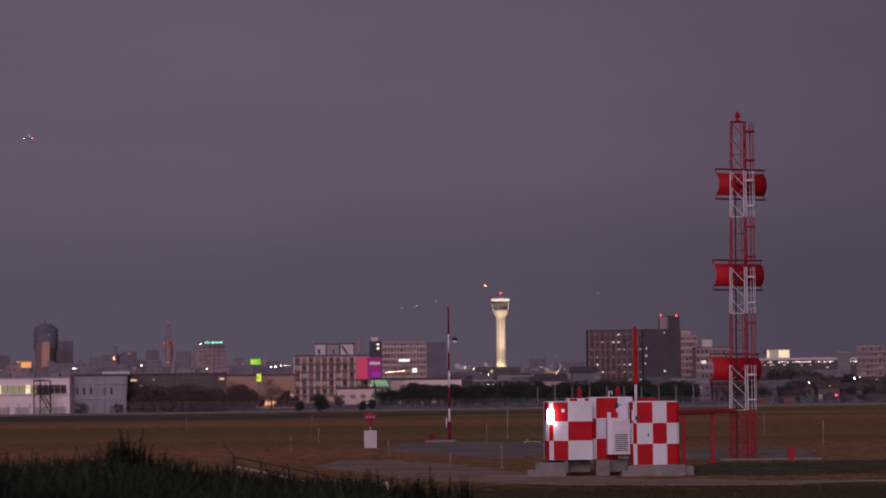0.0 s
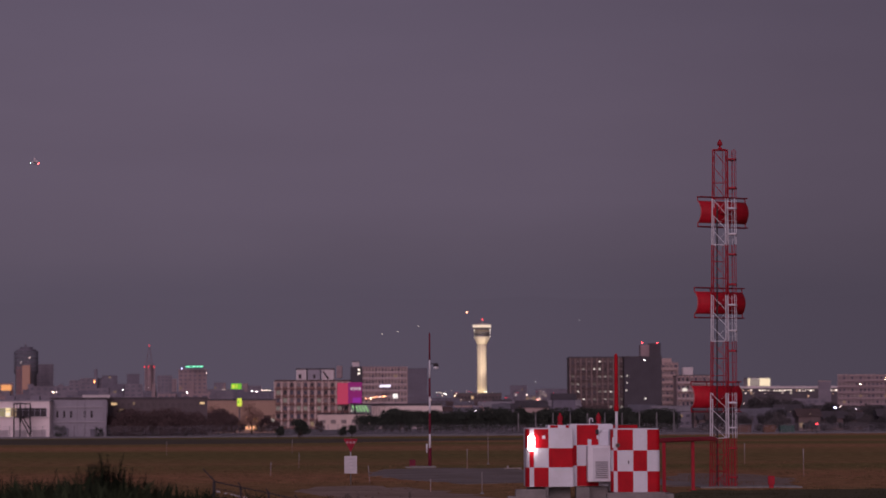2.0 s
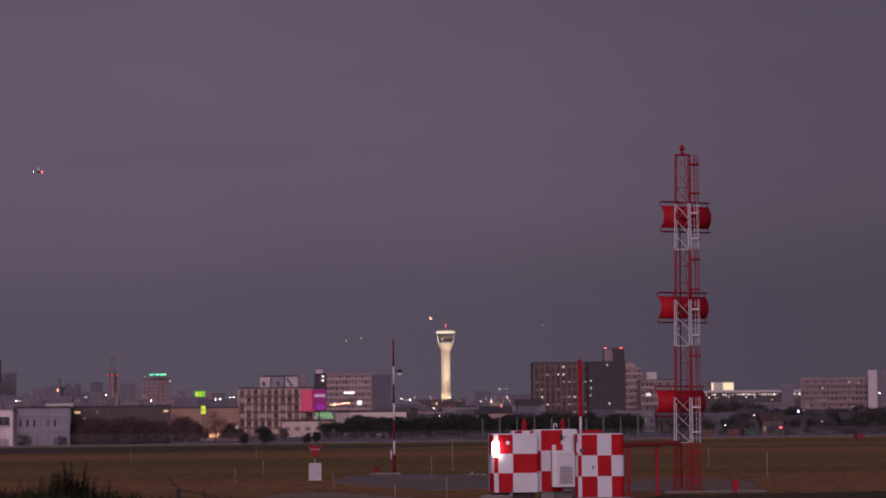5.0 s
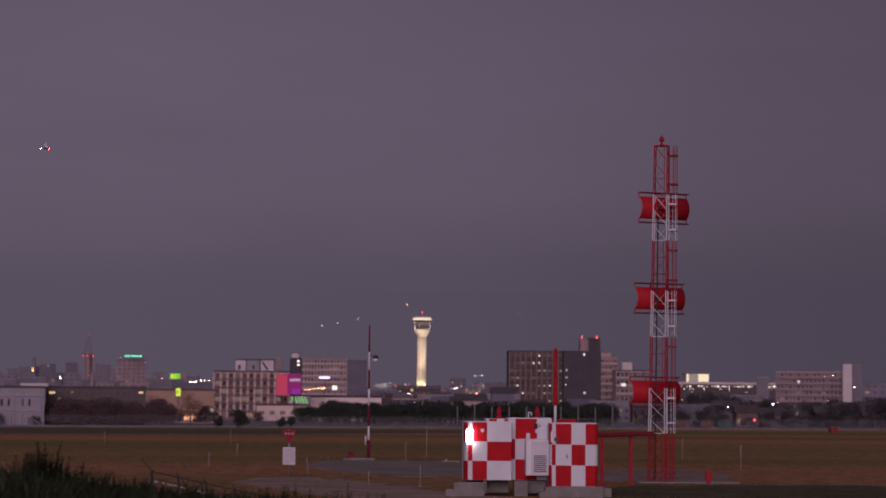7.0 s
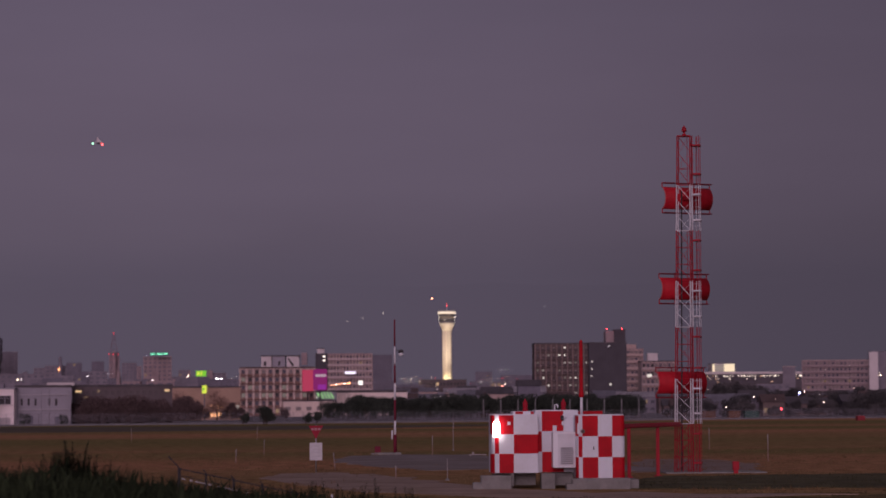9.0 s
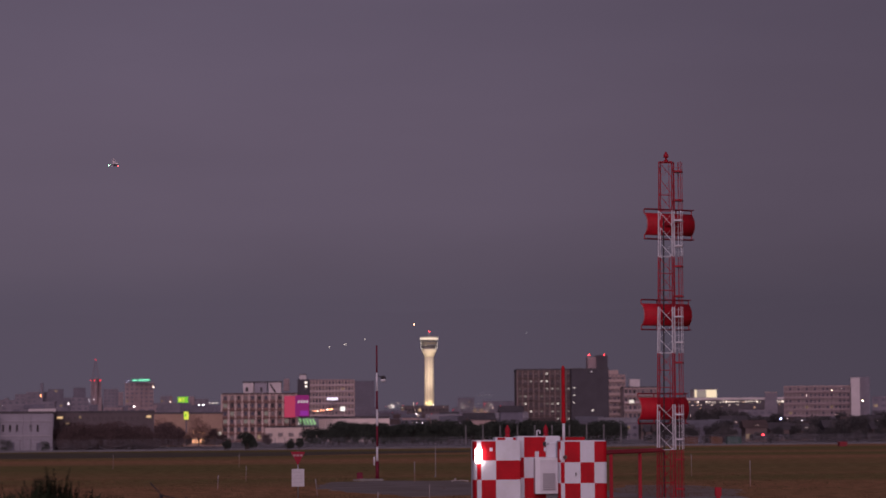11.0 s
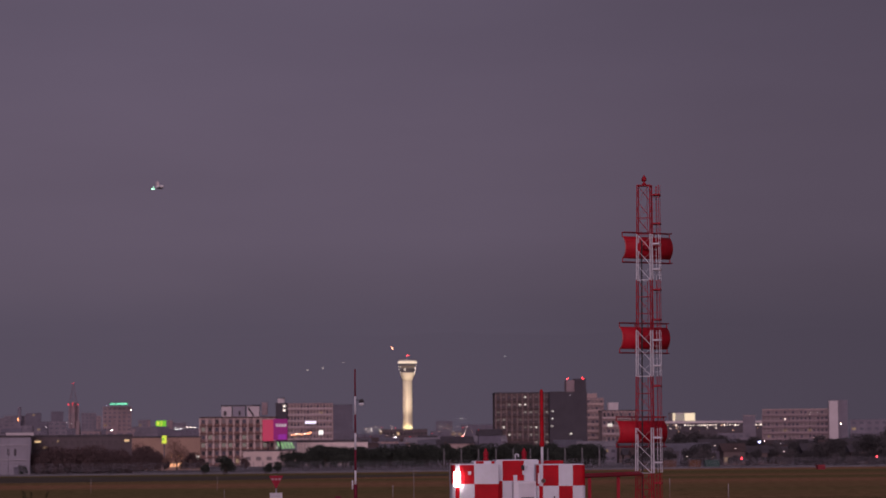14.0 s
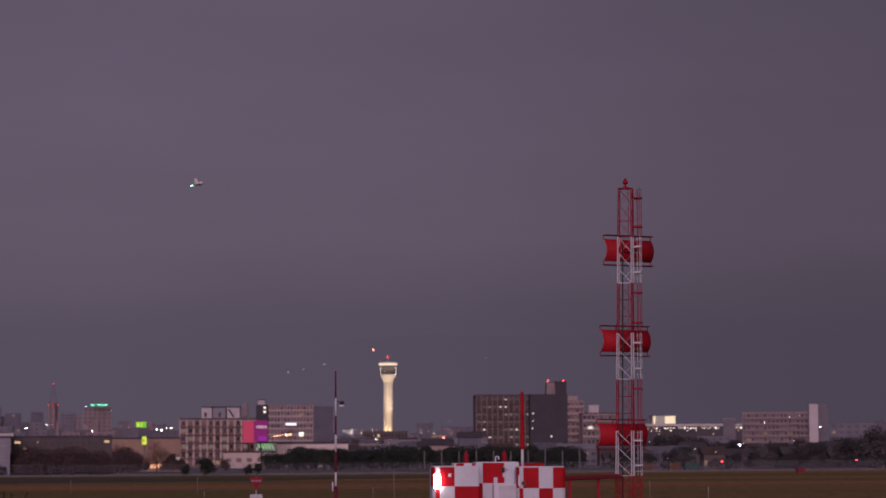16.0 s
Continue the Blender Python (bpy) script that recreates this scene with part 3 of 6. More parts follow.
# ---------------------------------------------------------------- signs, poles and marker posts on the field
def make_sign():
    Y = 125.0
    s = thing("stop_sign", -3.58, Y, 0, "red triangular stop sign over a white notice board on a post", "road sign")
    bm = bmesh.new()
    tube(bm, (0, 0.04, -0.1), (0, 0.04, 2.3), 0.035, n=8)
    part("post", bm, STEEL, s)
    bm = bmesh.new()
    prism(bm, [(-0.36, 0), (0.0, -0.66), (0.36, 0)], 0, 0.02)
    bmesh.ops.rotate(bm, cent=(0, 0, 0), matrix=Matrix.Rotation(radians(90), 3, "X"), verts=bm.verts)
    bmesh.ops.translate(bm, vec=(0, 0, 2.28), verts=bm.verts)
    tri = part("triangle_plate", bm, mat("sign_red", (0.25, 0.012, 0.03), 0.6, 0, 0.1, 0.3), s)
    for x in (-0.17, 0.0, 0.17):
        bm = bmesh.new()
        box(bm, x - 0.06, x + 0.06, -0.028, -0.022, 2.05, 2.15)
        part("lettering_bar", bm, mat("faded_sign_letters", (0.34, 0.20, 0.23), 0.6, 0, 0.1, 0.2), tri)
    bm = bmesh.new()
    box(bm, -0.31, 0.31, -0.03, 0.0, 0.58, 1.44, 0.008)
    board = part("notice_board", bm, mat("notice_white", (0.48, 0.46, 0.50), 0.7, 0, 0.12, 0.25), s, "white notice board")
    for z, w in ((1.28, 0.2), (1.12, 0.14), (0.96, 0.18), (0.78, 0.22)):
        bm = bmesh.new()
        box(bm, -w, w, -0.036, -0.031, z - 0.02, z + 0.02)
        part("lettering_bar", bm, mat("notice_ink", (0.42, 0.40, 0.45), 0.6, 0, 0.1, 0.2), board)


make_sign()


def make_pole():
    Y = 169.0
    p = thing("obstruction_pole", 0.41, Y, 0, "thin red and white banded pole with a small lamp arm", "pole", turn=0)
    zs = [0, 1.32, 2.25, 3.62, 4.72, 5.95, 7.15, 8.95]
    for i, (a, b) in enumerate(zip(zs, zs[1:])):
        bm = bmesh.new()
        r = 0.125 if i == 0 else 0.08 - 0.025 * a / 9
        tube(bm, (0, 0, a), (0, 0, b), r, r - 0.008, n=10)
        part("band", bm, mat("pole_red_paint", (0.15, 0.014, 0.034), 0.6, 0, 0.3, 0.8) if i % 2 == 0 else MAST_WHITE, p)
    bm = bmesh.new()
    tube(bm, (0, 0, 6.95), (0.42, 0, 6.85), 0.03, n=6)
    arm = part("lamp_arm", bm, DARK_STEEL, p)
    bm = bmesh.new()
    turned(bm, [(0.15, 6.72), (0.18, 6.79), (0.14, 6.90), (0.06, 6.96)], 14, 0.42, 0)
    part("lamp_hood", bm, DARK_STEEL, arm)
    bm = bmesh.new()
    turned(bm, [(0.06, 6.52), (0.16, 6.58), (0.185, 6.66), (0.15, 6.72)], 14, 0.42, 0)
    part("lamp_glass", bm, GREY_BOX, arm, "pale lamp glass")
    bm = bmesh.new()
    tube(bm, (-0.2, 0, 1.0), (-0.2, 0, 1.6), 0.055, n=8)
    tube(bm, (-0.2, 0, 1.3), (0, 0, 1.3), 0.02, n=6)
    part("control_box", bm, MAST_WHITE, p)
    bm = bmesh.new()
    box(bm, -1.3, 0.4, -0.6, 0.5, -0.02, 0.14, 0.03)
    part("footing", bm, CONCRETE, p)
    b = thing("junction_box", -0.75, Y + 0.3, 0, "red junction box on a concrete footing", "junction box")
    bm = bmesh.new()
    box(bm, -0.2, 0.2, -0.2, 0.2, 0.1, 0.56, 0.03)
    part("body", bm, MATS["pole_red_paint"], b)
    bm = bmesh.new()
    box(bm, -0.45, 0.55, -0.3, 0.3, -0.02, 0.1, 0.02)
    part("stand", bm, CONCRETE, b)


make_pole()


def marker(x, y, h, lean=0, r=0.03):
    m = thing("marker_post", x, y, 0, "thin white marker post with a reddish foot", "marker post", "marker posts on the grass")
    m.rotation_euler = (0, radians(lean), 0)
    r = 0.020 if y > 150 else 0.026
    bm = bmesh.new()
    tube(bm, (0, 0, -0.1), (0, 0, h * 0.45), r, n=8)
    part("foot", bm, mat("marker_foot", (0.30, 0.20, 0.18), 0.7, 0, 0.15, 0.4), m)
    bm = bmesh.new()
    tube(bm, (0, 0, h * 0.45), (0, 0, h), r, n=8)
    part("shaft", bm, mat("marker_white", (0.31, 0.27, 0.275), 0.7, 0, 0.15, 0.4), m)


for gx, gy, hh, lean in ((*(-8.3, 169.5), 1.05, 1), (*(-12.6, 244.3), 1.4, 0), (*(-23.7, 235.2), 1.3, 0), (*(0.3, 112.9), 0.6, 0),
                         (*(22.5, 178.6), 1.5, 0), (*(21.1, 141.5), 1.5, 0), (*(2.8, 164.4), 1.3, 0), (*(-2.7, 128.2), 0.9, -6), (*(-8.8, 146.6), 0.8, 2)):
    marker(gx, gy, hh, lean)


def tall_marker(x, y, h):
    m = thing("marker_pole", x, y, 0, "slim white pole standing in the grass", "pole", "white poles on the field")
    bm = bmesh.new()
    tube(bm, (0, 0, -0.1), (0, 0, h), 0.026 if h > 2 else 0.018, 0.016, n=8)
    part("shaft", bm, MATS["marker_white"], m)
    bm = bmesh.new()
    turned(bm, [(0.09, -0.02), (0.09, 0.05), (0.04, 0.10)], 10)
    part("foot", bm, CONCRETE, m)


tall_marker(*(4.6, 182.1), 2.35)
tall_marker(*(2.5, 109.4), 0.95)
fx = thing("ground_light_frame", *(5.6, 160.8), 0, "low pale frame of a field light in the grass", "light fixture")
for a in ((-0.55, 0.55, -0.04, 0.04, 0.10, 0.15), (-0.5, -0.45, -0.03, 0.03, -0.02, 0.10), (0.45, 0.5, -0.03, 0.03, -0.02, 0.10), (-0.36, -0.24, -0.06, 0.06, 0.15, 0.28)):
    bm = bmesh.new()
    box(bm, *a, 0.008)
    part("bar", bm, MATS["marker_white"], fx)


# ---------------------------------------------------------------- buildings
WALL_WHITE = mat("white_rendered_wall", (0.54, 0.475, 0.50), 0.85, 0, 0.10, 6)
WALL_GREY = mat("grey_rendered_wall", (0.275, 0.255, 0.305), 0.85, 0, 0.12, 6)
WALL_DARK = mat("dark_cladding", (0.115, 0.092, 0.102), 0.8, 0, 0.15, 6)
WALL_BROWN = mat("brown_tiled_wall", (0.135, 0.10, 0.10), 0.8, 0, 0.14, 5)
WALL_SLATE = mat("slate_grey_wall", (0.072, 0.064, 0.078), 0.8, 0, 0.1, 5)
WALL_BEIGE = mat("beige_wall", (0.345, 0.225, 0.18), 0.85, 0, 0.12, 6)
WALL_PINK = mat("pinkish_tiled_wall", (0.40, 0.29, 0.28), 0.85, 0, 0.12, 6)
# distance haze is put into these wall colours, tuned towards the sky's tone
WALL_HAZE = mat("haze_tint_concrete_wall", (0.188, 0.168, 0.208), 0.9, 0, 0.2, 9)
WALL_HAZE_DARK = mat("haze_tint_dark_wall", (0.146, 0.134, 0.174), 0.9, 0, 0.2, 9)
WALL_HAZE_PINK = mat("haze_tint_pink_wall", (0.270, 0.202, 0.220), 0.9, 0, 0.2, 9)
ROOF_DARK = mat("dark_roof", (0.08, 0.07, 0.08), 0.8, 0, 0.2, 3)
ROOF_BROWN = mat("brown_roof_edge", (0.095, 0.066, 0.066), 0.8, 0, 0.2, 3)
ROOF_GREY = mat("grey_roof", (0.15, 0.14, 0.17), 0.8, 0, 0.2, 3)
ROOF_PALE = mat("pale_roof", (0.27, 0.245, 0.275), 0.8, 0, 0.2, 3)
RAIL_RED = mat("dark_red_railing", (0.12, 0.045, 0.05), 0.7, 0, 0.15, 3)

# panes close to their walls in tone: haze put into the colour
PANE_HAZE = mat("haze_tint_pane", (0.085, 0.078, 0.105), 0.6, 0, 0.2, 3)
PANE_FAINT = mat("haze_tint_far_pane", (0.125, 0.114, 0.148), 0.7, 0, 0.2, 3)
# lighter pane: the sky's reflection is put into its colour
PANE_MID = mat("painted_sky_pane", (0.20, 0.165, 0.17), 0.6, 0, 0.2, 3)
RAIL_BROWN = mat("brown_railing", (0.085, 0.064, 0.070), 0.7, 0, 0.15, 3)
rng = random.Random(5)


def pane_of(lit, mats=None, dark=None):
    if rng.random() < lit:
        return rng.choice(mats or [WIN_WARM, WIN_PALE, WIN_DIM, WIN_DIM])
    return rng.choice(dark or [GLASS])


def building(name, label, category, x0, x1, y, depth, z1, wall, floors=0, cols=0, lit=0.1, z0=0.0, win=(0.55, 0.5), roof=ROOF_DARK, parapet=0.4, style="plain", group="", turn=0, lit_mats=None, bottom=0.0, dark=None, rail=RAIL_RED, rail_h=0.6, fin=None, fin_w=0.25, bay=0.0, slab=None):
    """A house or block with its front at y; windows are panes with sills, set in rows; style 'balcony' adds a slab and a railing to each flat."""
    w = x1 - x0
    b = thing(name, (x0 + x1) / 2, y, bottom, label, category, group, turn)
    bm = bmesh.new()
    box(bm, -w / 2, w / 2, 0, depth, -0.3, z1)
    part("wall", bm, wall, b)
    if parapet:
        bm = bmesh.new()
        box(bm, -w / 2 - 0.15, w / 2 + 0.15, -0.15, depth + 0.15, z1, z1 + parapet)
        part("roof", bm, roof, b)
    if floors:
        fh = (z1 - z0) / floors
        cw = w / cols
        for f in range(floors):
            zc = z0 + fh * (f + 0.52)
            for c in range(cols):
                xc = -w / 2 + cw * (c + 0.5)
                share("window", unit_box(pane_of(lit, lit_mats, dark)), b, xc, 0.02, zc, cw * win[0], 0.16, fh * win[1])
            if style == "balcony":
                share("balcony_slab", unit_box(slab or wall), b, 0, -0.6, z0 + fh * f + 0.08, w, 1.2, 0.2)
                if bay:
                    for c in range(cols):
                        share("balcony_railing", unit_box(rail), b, -w / 2 + cw * (c + 0.5), -1.17, z0 + fh * f + 0.18 + rail_h / 2, cw * bay, 0.07, rail_h)
                else:
                    share("balcony_railing", unit_box(rail), b, 0, -1.17, z0 + fh * f + 0.18 + rail_h / 2, w, 0.07, rail_h)
        if style == "balcony":
            for c in range(cols + 1):
                share("party_wall", unit_box(fin or wall), b, -w / 2 + cw * c, -0.58, (z0 + z1) / 2, fin_w, 1.14, z1 - z0)
    return b


def roof_box(x0, x1, y, depth, z0, z1, wall, parent):
    """A stair head or plant room on a roof, in the building's space."""
    bm = bmesh.new()
    px = parent.location.x
    py = parent.location.y
    box(bm, x0 - px, x1 - px, y - py, y - py + depth, z0, z1, 0.05)
    return part("plant_room", bm, wall, parent)


# heads are enlarged for glare; posts reach whatever height the view asks
def ball_lamp(x, y, z, r, material, name="street_lamp", label="distant light on a thin post fitted to the view", category="street lamp", post=True):
    s = thing(name, x, y, 0, label, category, "lamps in the distance")
    if post:
        bm = bmesh.new()
        tube(bm, (0, 0.1, -0.2), (0, 0.1, z), 0.07, 0.05, n=6)
        part("post", bm, DARK_STEEL, s)
    share("lamp_head", unit_ball(material), s, 0, 0, z, r * 0.74, r * 0.74, r * 0.62)
    return s


# --- the row along the airfield fence
OFFICE_BRIGHT = glow("office_window_bright", (1.0, 0.80, 0.40), 0.95)
OFFICE_DIM = glow("office_window_dim", (0.95, 0.80, 0.46), 0.27)


def office():
    Y = 470.0
    b = thing("office_building", -75.41, Y, 0, "long white two-storey office with a lit window band", "office building")
    x0, x1 = -86.25 - b.location.x, -68.94 - b.location.x
    h = 6.83
    bm = bmesh.new()
    box(bm, x0, x1, 0, 14, -0.3, h)
    part("wall", bm, mat("office_white_wall", (0.73, 0.63, 0.66), 0.8, 0, 0.08, 6), b)
    bm = bmesh.new()
    box(bm, x0 - 0.2, x1 + 0.2, -0.25, 14.2, h, h + 0.22)
    part("roof", bm, WALL_GREY, b)
    z0, z1 = 4.02, 5.58
    n = 15
    for k in range(n):
        a = x0 + 0.4 + (x1 - x0 - 1.0) * k / n
        lit = OFFICE_BRIGHT if k in (3, 8) else OFFICE_DIM if k in (4, 5, 6, 7) else WIN_DIM if k == 9 else GLASS
        share("window", unit_box(lit), b, a + 0.55, 0.0, (z0 + z1) / 2, (x1 - x0 - 1.0) / n * 0.9, 0.2, z1 - z0)
    # brighter lower half of two lit panes, added as a glowing block
    for k in (3, 8):
        a = x0 + 0.95 + (x1 - x0 - 1.0) * k / n
        share("bright_pane_part", unit_box(WIN_PALE), b, a, -0.03, z0 + 0.45, 0.8, 0.2, 0.55)
    for k in range(n + 1):
        a = x0 + 0.4 + (x1 - x0 - 1.0) * k / n
        share("mullion", unit_box(WALL_GREY), b, a, -0.06, (z0 + z1) / 2, 0.10, 0.24, z1 - z0)
    share("transom", unit_box(WALL_GREY), b, (x0 + x1) / 2, -0.05, z1 - 0.45, x1 - x0 - 1.0, 0.22, 0.07)
    bm = bmesh.new()
    box(bm, x0, x1, -0.35, 0, z0 - 0.25, z0 - 0.1)
    part("window_sill", bm, WALL_WHITE, b)
    for k in range(3):
        bm = bmesh.new()
        xx = x0 + 4.2 + 4.6 * k
        box(bm, xx, xx + 1.7, 2.0, 3.4, h + 0.2, h + 1.0, 0.06)
        part("roof_unit", bm, WALL_HAZE, b)
    for k in range(5):
        a = x0 + (x1 - x0) * k / 5
        bm = bmesh.new()
        box(bm, a + 0.3, a + 2.8, -0.06, 0.0, 0.1, 1.52)
        part("shutter", bm, mat("shutter_pinkish", (0.38, 0.33, 0.36), 0.8, 0, 0.1, 3), b)


office()


def steel_stair():
    Y = 466.0
    s = thing("steel_frame_stair", -73.33, Y, 0, "open dark steel stair frame before the white office", "outdoor stair")
    top = 6.36
    for x in (-1.55, -0.41, 1.45):
        bm = bmesh.new()
        tube(bm, (x, 0, -0.1), (x, 0, top), 0.14, n=6)
        part("post", bm, DARK_STEEL, s)
    for z in (top, 4.92, 3.89):
        bm = bmesh.new()
        tube(bm, (-1.55, 0, z), (1.45, 0, z), 0.11, n=6)
        part("beam", bm, DARK_STEEL, s)
    for a, za, c, zb in ((-0.41, 3.96, 1.45, 0.54), (-0.21, 4.49, 1.76, 1.18)):
        bm = bmesh.new()
        tube(bm, (a, -0.3, za), (c, -0.3, zb), 0.12, n=6)
        part("stringer", bm, DARK_STEEL, s)
    bm = bmesh.new()
    box(bm, -1.6, -0.35, -0.5, 0.3, 3.84, 3.96)
    part("landing", bm, DARK_STEEL, s)
    for k in range(11):
        t = (k + 0.5) / 11
        bm = bmesh.new()
        box(bm, -0.41 + 1.86 * t - 0.12, -0.41 + 1.86 * t + 0.12, -0.62, -0.32, 3.93 - 3.42 * t, 3.98 - 3.42 * t)
        part("tread", bm, DARK_STEEL, s)
    for x in (-1.0, 0.55):
        bm = bmesh.new()
        tube(bm, (x, 0, 3.9), (x, 0, top), 0.06, n=6)
        part("rail_post", bm, DARK_STEEL, s)
    bm = bmesh.new()
    box(bm, -1.7, 0.2, -0.4, 0.5, top + 0.05, top + 0.2)
    part("canopy", bm, WALL_HAZE, s)


steel_stair()

gb = building("grey_hall", "grey rendered hall with narrow slit windows", "hall", -69.21, -59.01, 474, 16, 7.14, WALL_GREY, 0, turn=7)
for x in (-68.06, -66.80, -65.53, -63.01, -61.75):
    bm = bmesh.new()
    xx = x - gb.location.x
    box(bm, xx - 0.19, xx + 0.19, -0.06, 0.1, 3.78, 5.04)
    part("slit_window", bm, GLASS, gb)
for z in (5.67, 2.94):
    bm = bmesh.new()
    box(bm, -4.9, 4.9, -0.25, 0, z, z + 0.2)
    part("ledge", bm, mat("pale_grey_ledge", (0.34, 0.315, 0.36), 0.85, 0, 0.12, 3), gb)
for x in (-4.7, -0.35, 1.1, 4.6):
    bm = bmesh.new()
    tube(bm, (x, -0.09, 0.1), (x, -0.09, 7.1), 0.07, n=6)
    part("downpipe", bm, WALL_GREY, gb)
for x, w, z in ((-2.6, 1.5, 1.9), (2.7, 1.2, 1.7)):
    bm = bmesh.new()
    box(bm, x - w / 2, x + w / 2, -0.05, 0.05, 0.0, z)
    part("side_door", bm, WALL_HAZE_DARK, gb)
roof_box(-63.5, -58.4, 478, 8, 7.5, 8.05, WALL_WHITE, gb)
roof_box(-64.4, -60.6, 479, 6, 8.06, 8.85, WALL_HAZE_DARK, gb)

dk = building("dark_hall", "long low dark hall with a few lit windows", "hall", -60.67, -41.64, 490, 22, 7.29, WALL_DARK, 2, 16, 0.0, z0=2.2, win=(0.6, 0.34), dark=[mat("dim_hall_pane", (0.090, 0.072, 0.080), 0.6, 0, 0.3, 2)], turn=6)
for x, z, w, m in ((-59.47, 6.42, 1.1, WIN_WARM), (-42.61, 6.54, 0.9, WIN_WARM), (-58.06, 5.32, 0.8, WIN_DIM), (-55.66, 6.48, 0.35, WIN_DIM)):
    share("window", unit_box(m), dk, x - dk.location.x, -0.1, z, w, 0.2, 0.42)

br = building("brown_shop", "brown low shop block with orange lit windows", "shop building", -54.25, -37.21, 640, 20, 8.16, WALL_BEIGE, 0, turn=4)
for z0, z1 in ((2.99, 3.98), (0.85, 1.85)):
    for x in (-44.46, -43.61, -42.76, -42.05):
        bm = bmesh.new()
        xx = x - br.location.x
        box(bm, xx - 0.36, xx + 0.36, -0.15, 0.1, z0, z1)
        part("window", bm, WIN_ORANGE, br)
share("window", unit_box(WIN_PALE), br, -37.93 - br.location.x, -0.1, 3.2, 0.7, 0.2, 0.9)
roof_box(-53.62, -47.85, 646, 9, 6, 10.74, WALL_HAZE, br)


def glowing_sign(name, x0, x1, y, z0, z1, material, label, bars=(), post=True, bar_mat=None):
    s = thing(name, (x0 + x1) / 2, y, 0, label, "sign")
    w = x1 - x0
    bm = bmesh.new()
    box(bm, -w / 2, w / 2, 0, 0.5, z0, z1, 0.05)
    part("sign_box", bm, material, s)
    for a, b, c, d in bars:
        bm = bmesh.new()
        box(bm, -w / 2 + w * a, -w / 2 + w * b, -0.06, -0.005, z0 + (z1 - z0) * c, z0 + (z1 - z0) * d)
        part("lettering_bar", bm, bar_mat or LAMP_WHITE, s)
    if post:
        bm = bmesh.new()
        tube(bm, (0, 0.3, -0.2), (0, 0.3, z0), 0.13, n=8)
        part("post", bm, WALL_HAZE_DARK, s)


SIGN_GREEN = glow("sign_green_glow", (0.28, 0.85, 0.05), 0.62)
SIGN_YELLOW = glow("sign_yellow_glow", (0.75, 0.85, 0.08), 0.9)
glowing_sign("roof_sign", -57.44, -54.41, 760, 12.47, 14.16, SIGN_GREEN, "glowing green roof sign on a post", ((0.1, 0.35, 0.2, 0.8), (0.5, 0.6, 0.1, 0.9)), bar_mat=SIGN_YELLOW)
glowing_sign("pylon_sign", -46.26, -45.14, 632, 6.70, 8.66, SIGN_YELLOW, "glowing yellow-green pylon sign", ((0.1, 0.5, 0.35, 0.7),), bar_mat=SIGN_GREEN)


# --- balcony apartment block beside the mall
ap = building("apartment_block", "five-storey apartment block with dark red balcony railings", "apartment building", -50.76, -25.27, 870, 16, 16.39, WALL_PINK, 6, 11, 0.16, z0=0.3, style="balcony", roof=ROOF_BROWN, parapet=0.5, win=(0.5, 0.62), dark=[GLASS, GLASS, PANE_HAZE, PANE_MID], lit_mats=[WIN_DIM, WIN_FAINT, WIN_FAINT], fin=mat("beige_pier_wall", (0.50, 0.385, 0.36), 0.8, 0, 0.25, 1.6), fin_w=0.5, bay=0.74, slab=mat("brown_balcony_edge", (0.15, 0.075, 0.07), 0.8, 0, 0.2, 2), rail=mat("brown_balcony_front", (0.19, 0.115, 0.105), 0.8, 0, 0.25, 1.5), rail_h=0.7)
for x0, x1, wall in ((-43.61, -40.12, WALL_WHITE), (-39.73, -35.47, WALL_GREY), (-34.89, -30.63, WALL_WHITE)):
    roof_box(x0, x1, 872, 7, 16.5, 20.48, wall, ap)
    roof_box(x0 - 0.2, x1 + 0.2, 871.7, 7.4, 20.48 + 0.01, 20.87, ROOF_DARK, ap)
roof_box(-29.87, -27.93, 873, 4, 17.5, 21.75, WALL_HAZE_PINK, ap)
for x, w in ((-42.3, 0.9), (-37.4, 0.7)):
    share("plant_door", unit_box(GLASS), ap, x - ap.location.x, 1.95, 18.1, w, 0.12, 1.5)
bm = bmesh.new()
tube(bm, (-34.4 - ap.location.x, 1.9, 19.9), (-32.6 - ap.location.x, 1.9, 17.2), 0.28, n=8)
part("roof_pipe", bm, ROOF_DARK, ap)
# white annexe at its foot
# lamplight on the annexe is put into its pale wall colour
building("annexe", "low pale annexe at the foot of the apartments", "annexe", -34.89, -17.74, 840, 15, 5.02, mat("lamplit_annexe_wall", (0.58, 0.46, 0.43), 0.85, 0, 0.12, 5), 1, 5, 0.1, win=(0.5, 0.25), dark=[PANE_MID])

# --- mall with its glowing sign
# pale wall, lightened further in its colour for the lamps' light
building("shopping_mall", "pale long shopping mall with a flat roof", "shopping mall", -22.09, 6.80, 930, 60, 8.28, mat("lamplit_mall_wall", (0.70, 0.58, 0.56), 0.85, 0, 0.1, 8), 0, roof=ROOF_DARK, parapet=0.9)
building("mall_tower", "dark mall stair tower with a white head", "tower block", -26.01, -21.99, 905, 12, 22.15, WALL_SLATE, 0, parapet=0)
building("tower_head", "white plant room on the dark stair tower", "plant room", -25.35, -22.93, 906, 6, 23.79, WALL_WHITE, 0, parapet=0.2)
mallsign = thing("mall_sign", -24.83, 850, 0, "large pink and violet illuminated billboard with plain white marks", "billboard")
zl, zh = 8.40, 15.75
bm = bmesh.new()
box(bm, -4.0, -0.35, 0.0, 0.8, zl, zh - 0.2, 0.05)
part("pink_face", bm, glow("sign_pink_glow", (0.62, 0.055, 0.13), 0.62), mallsign, "pink illuminated face")
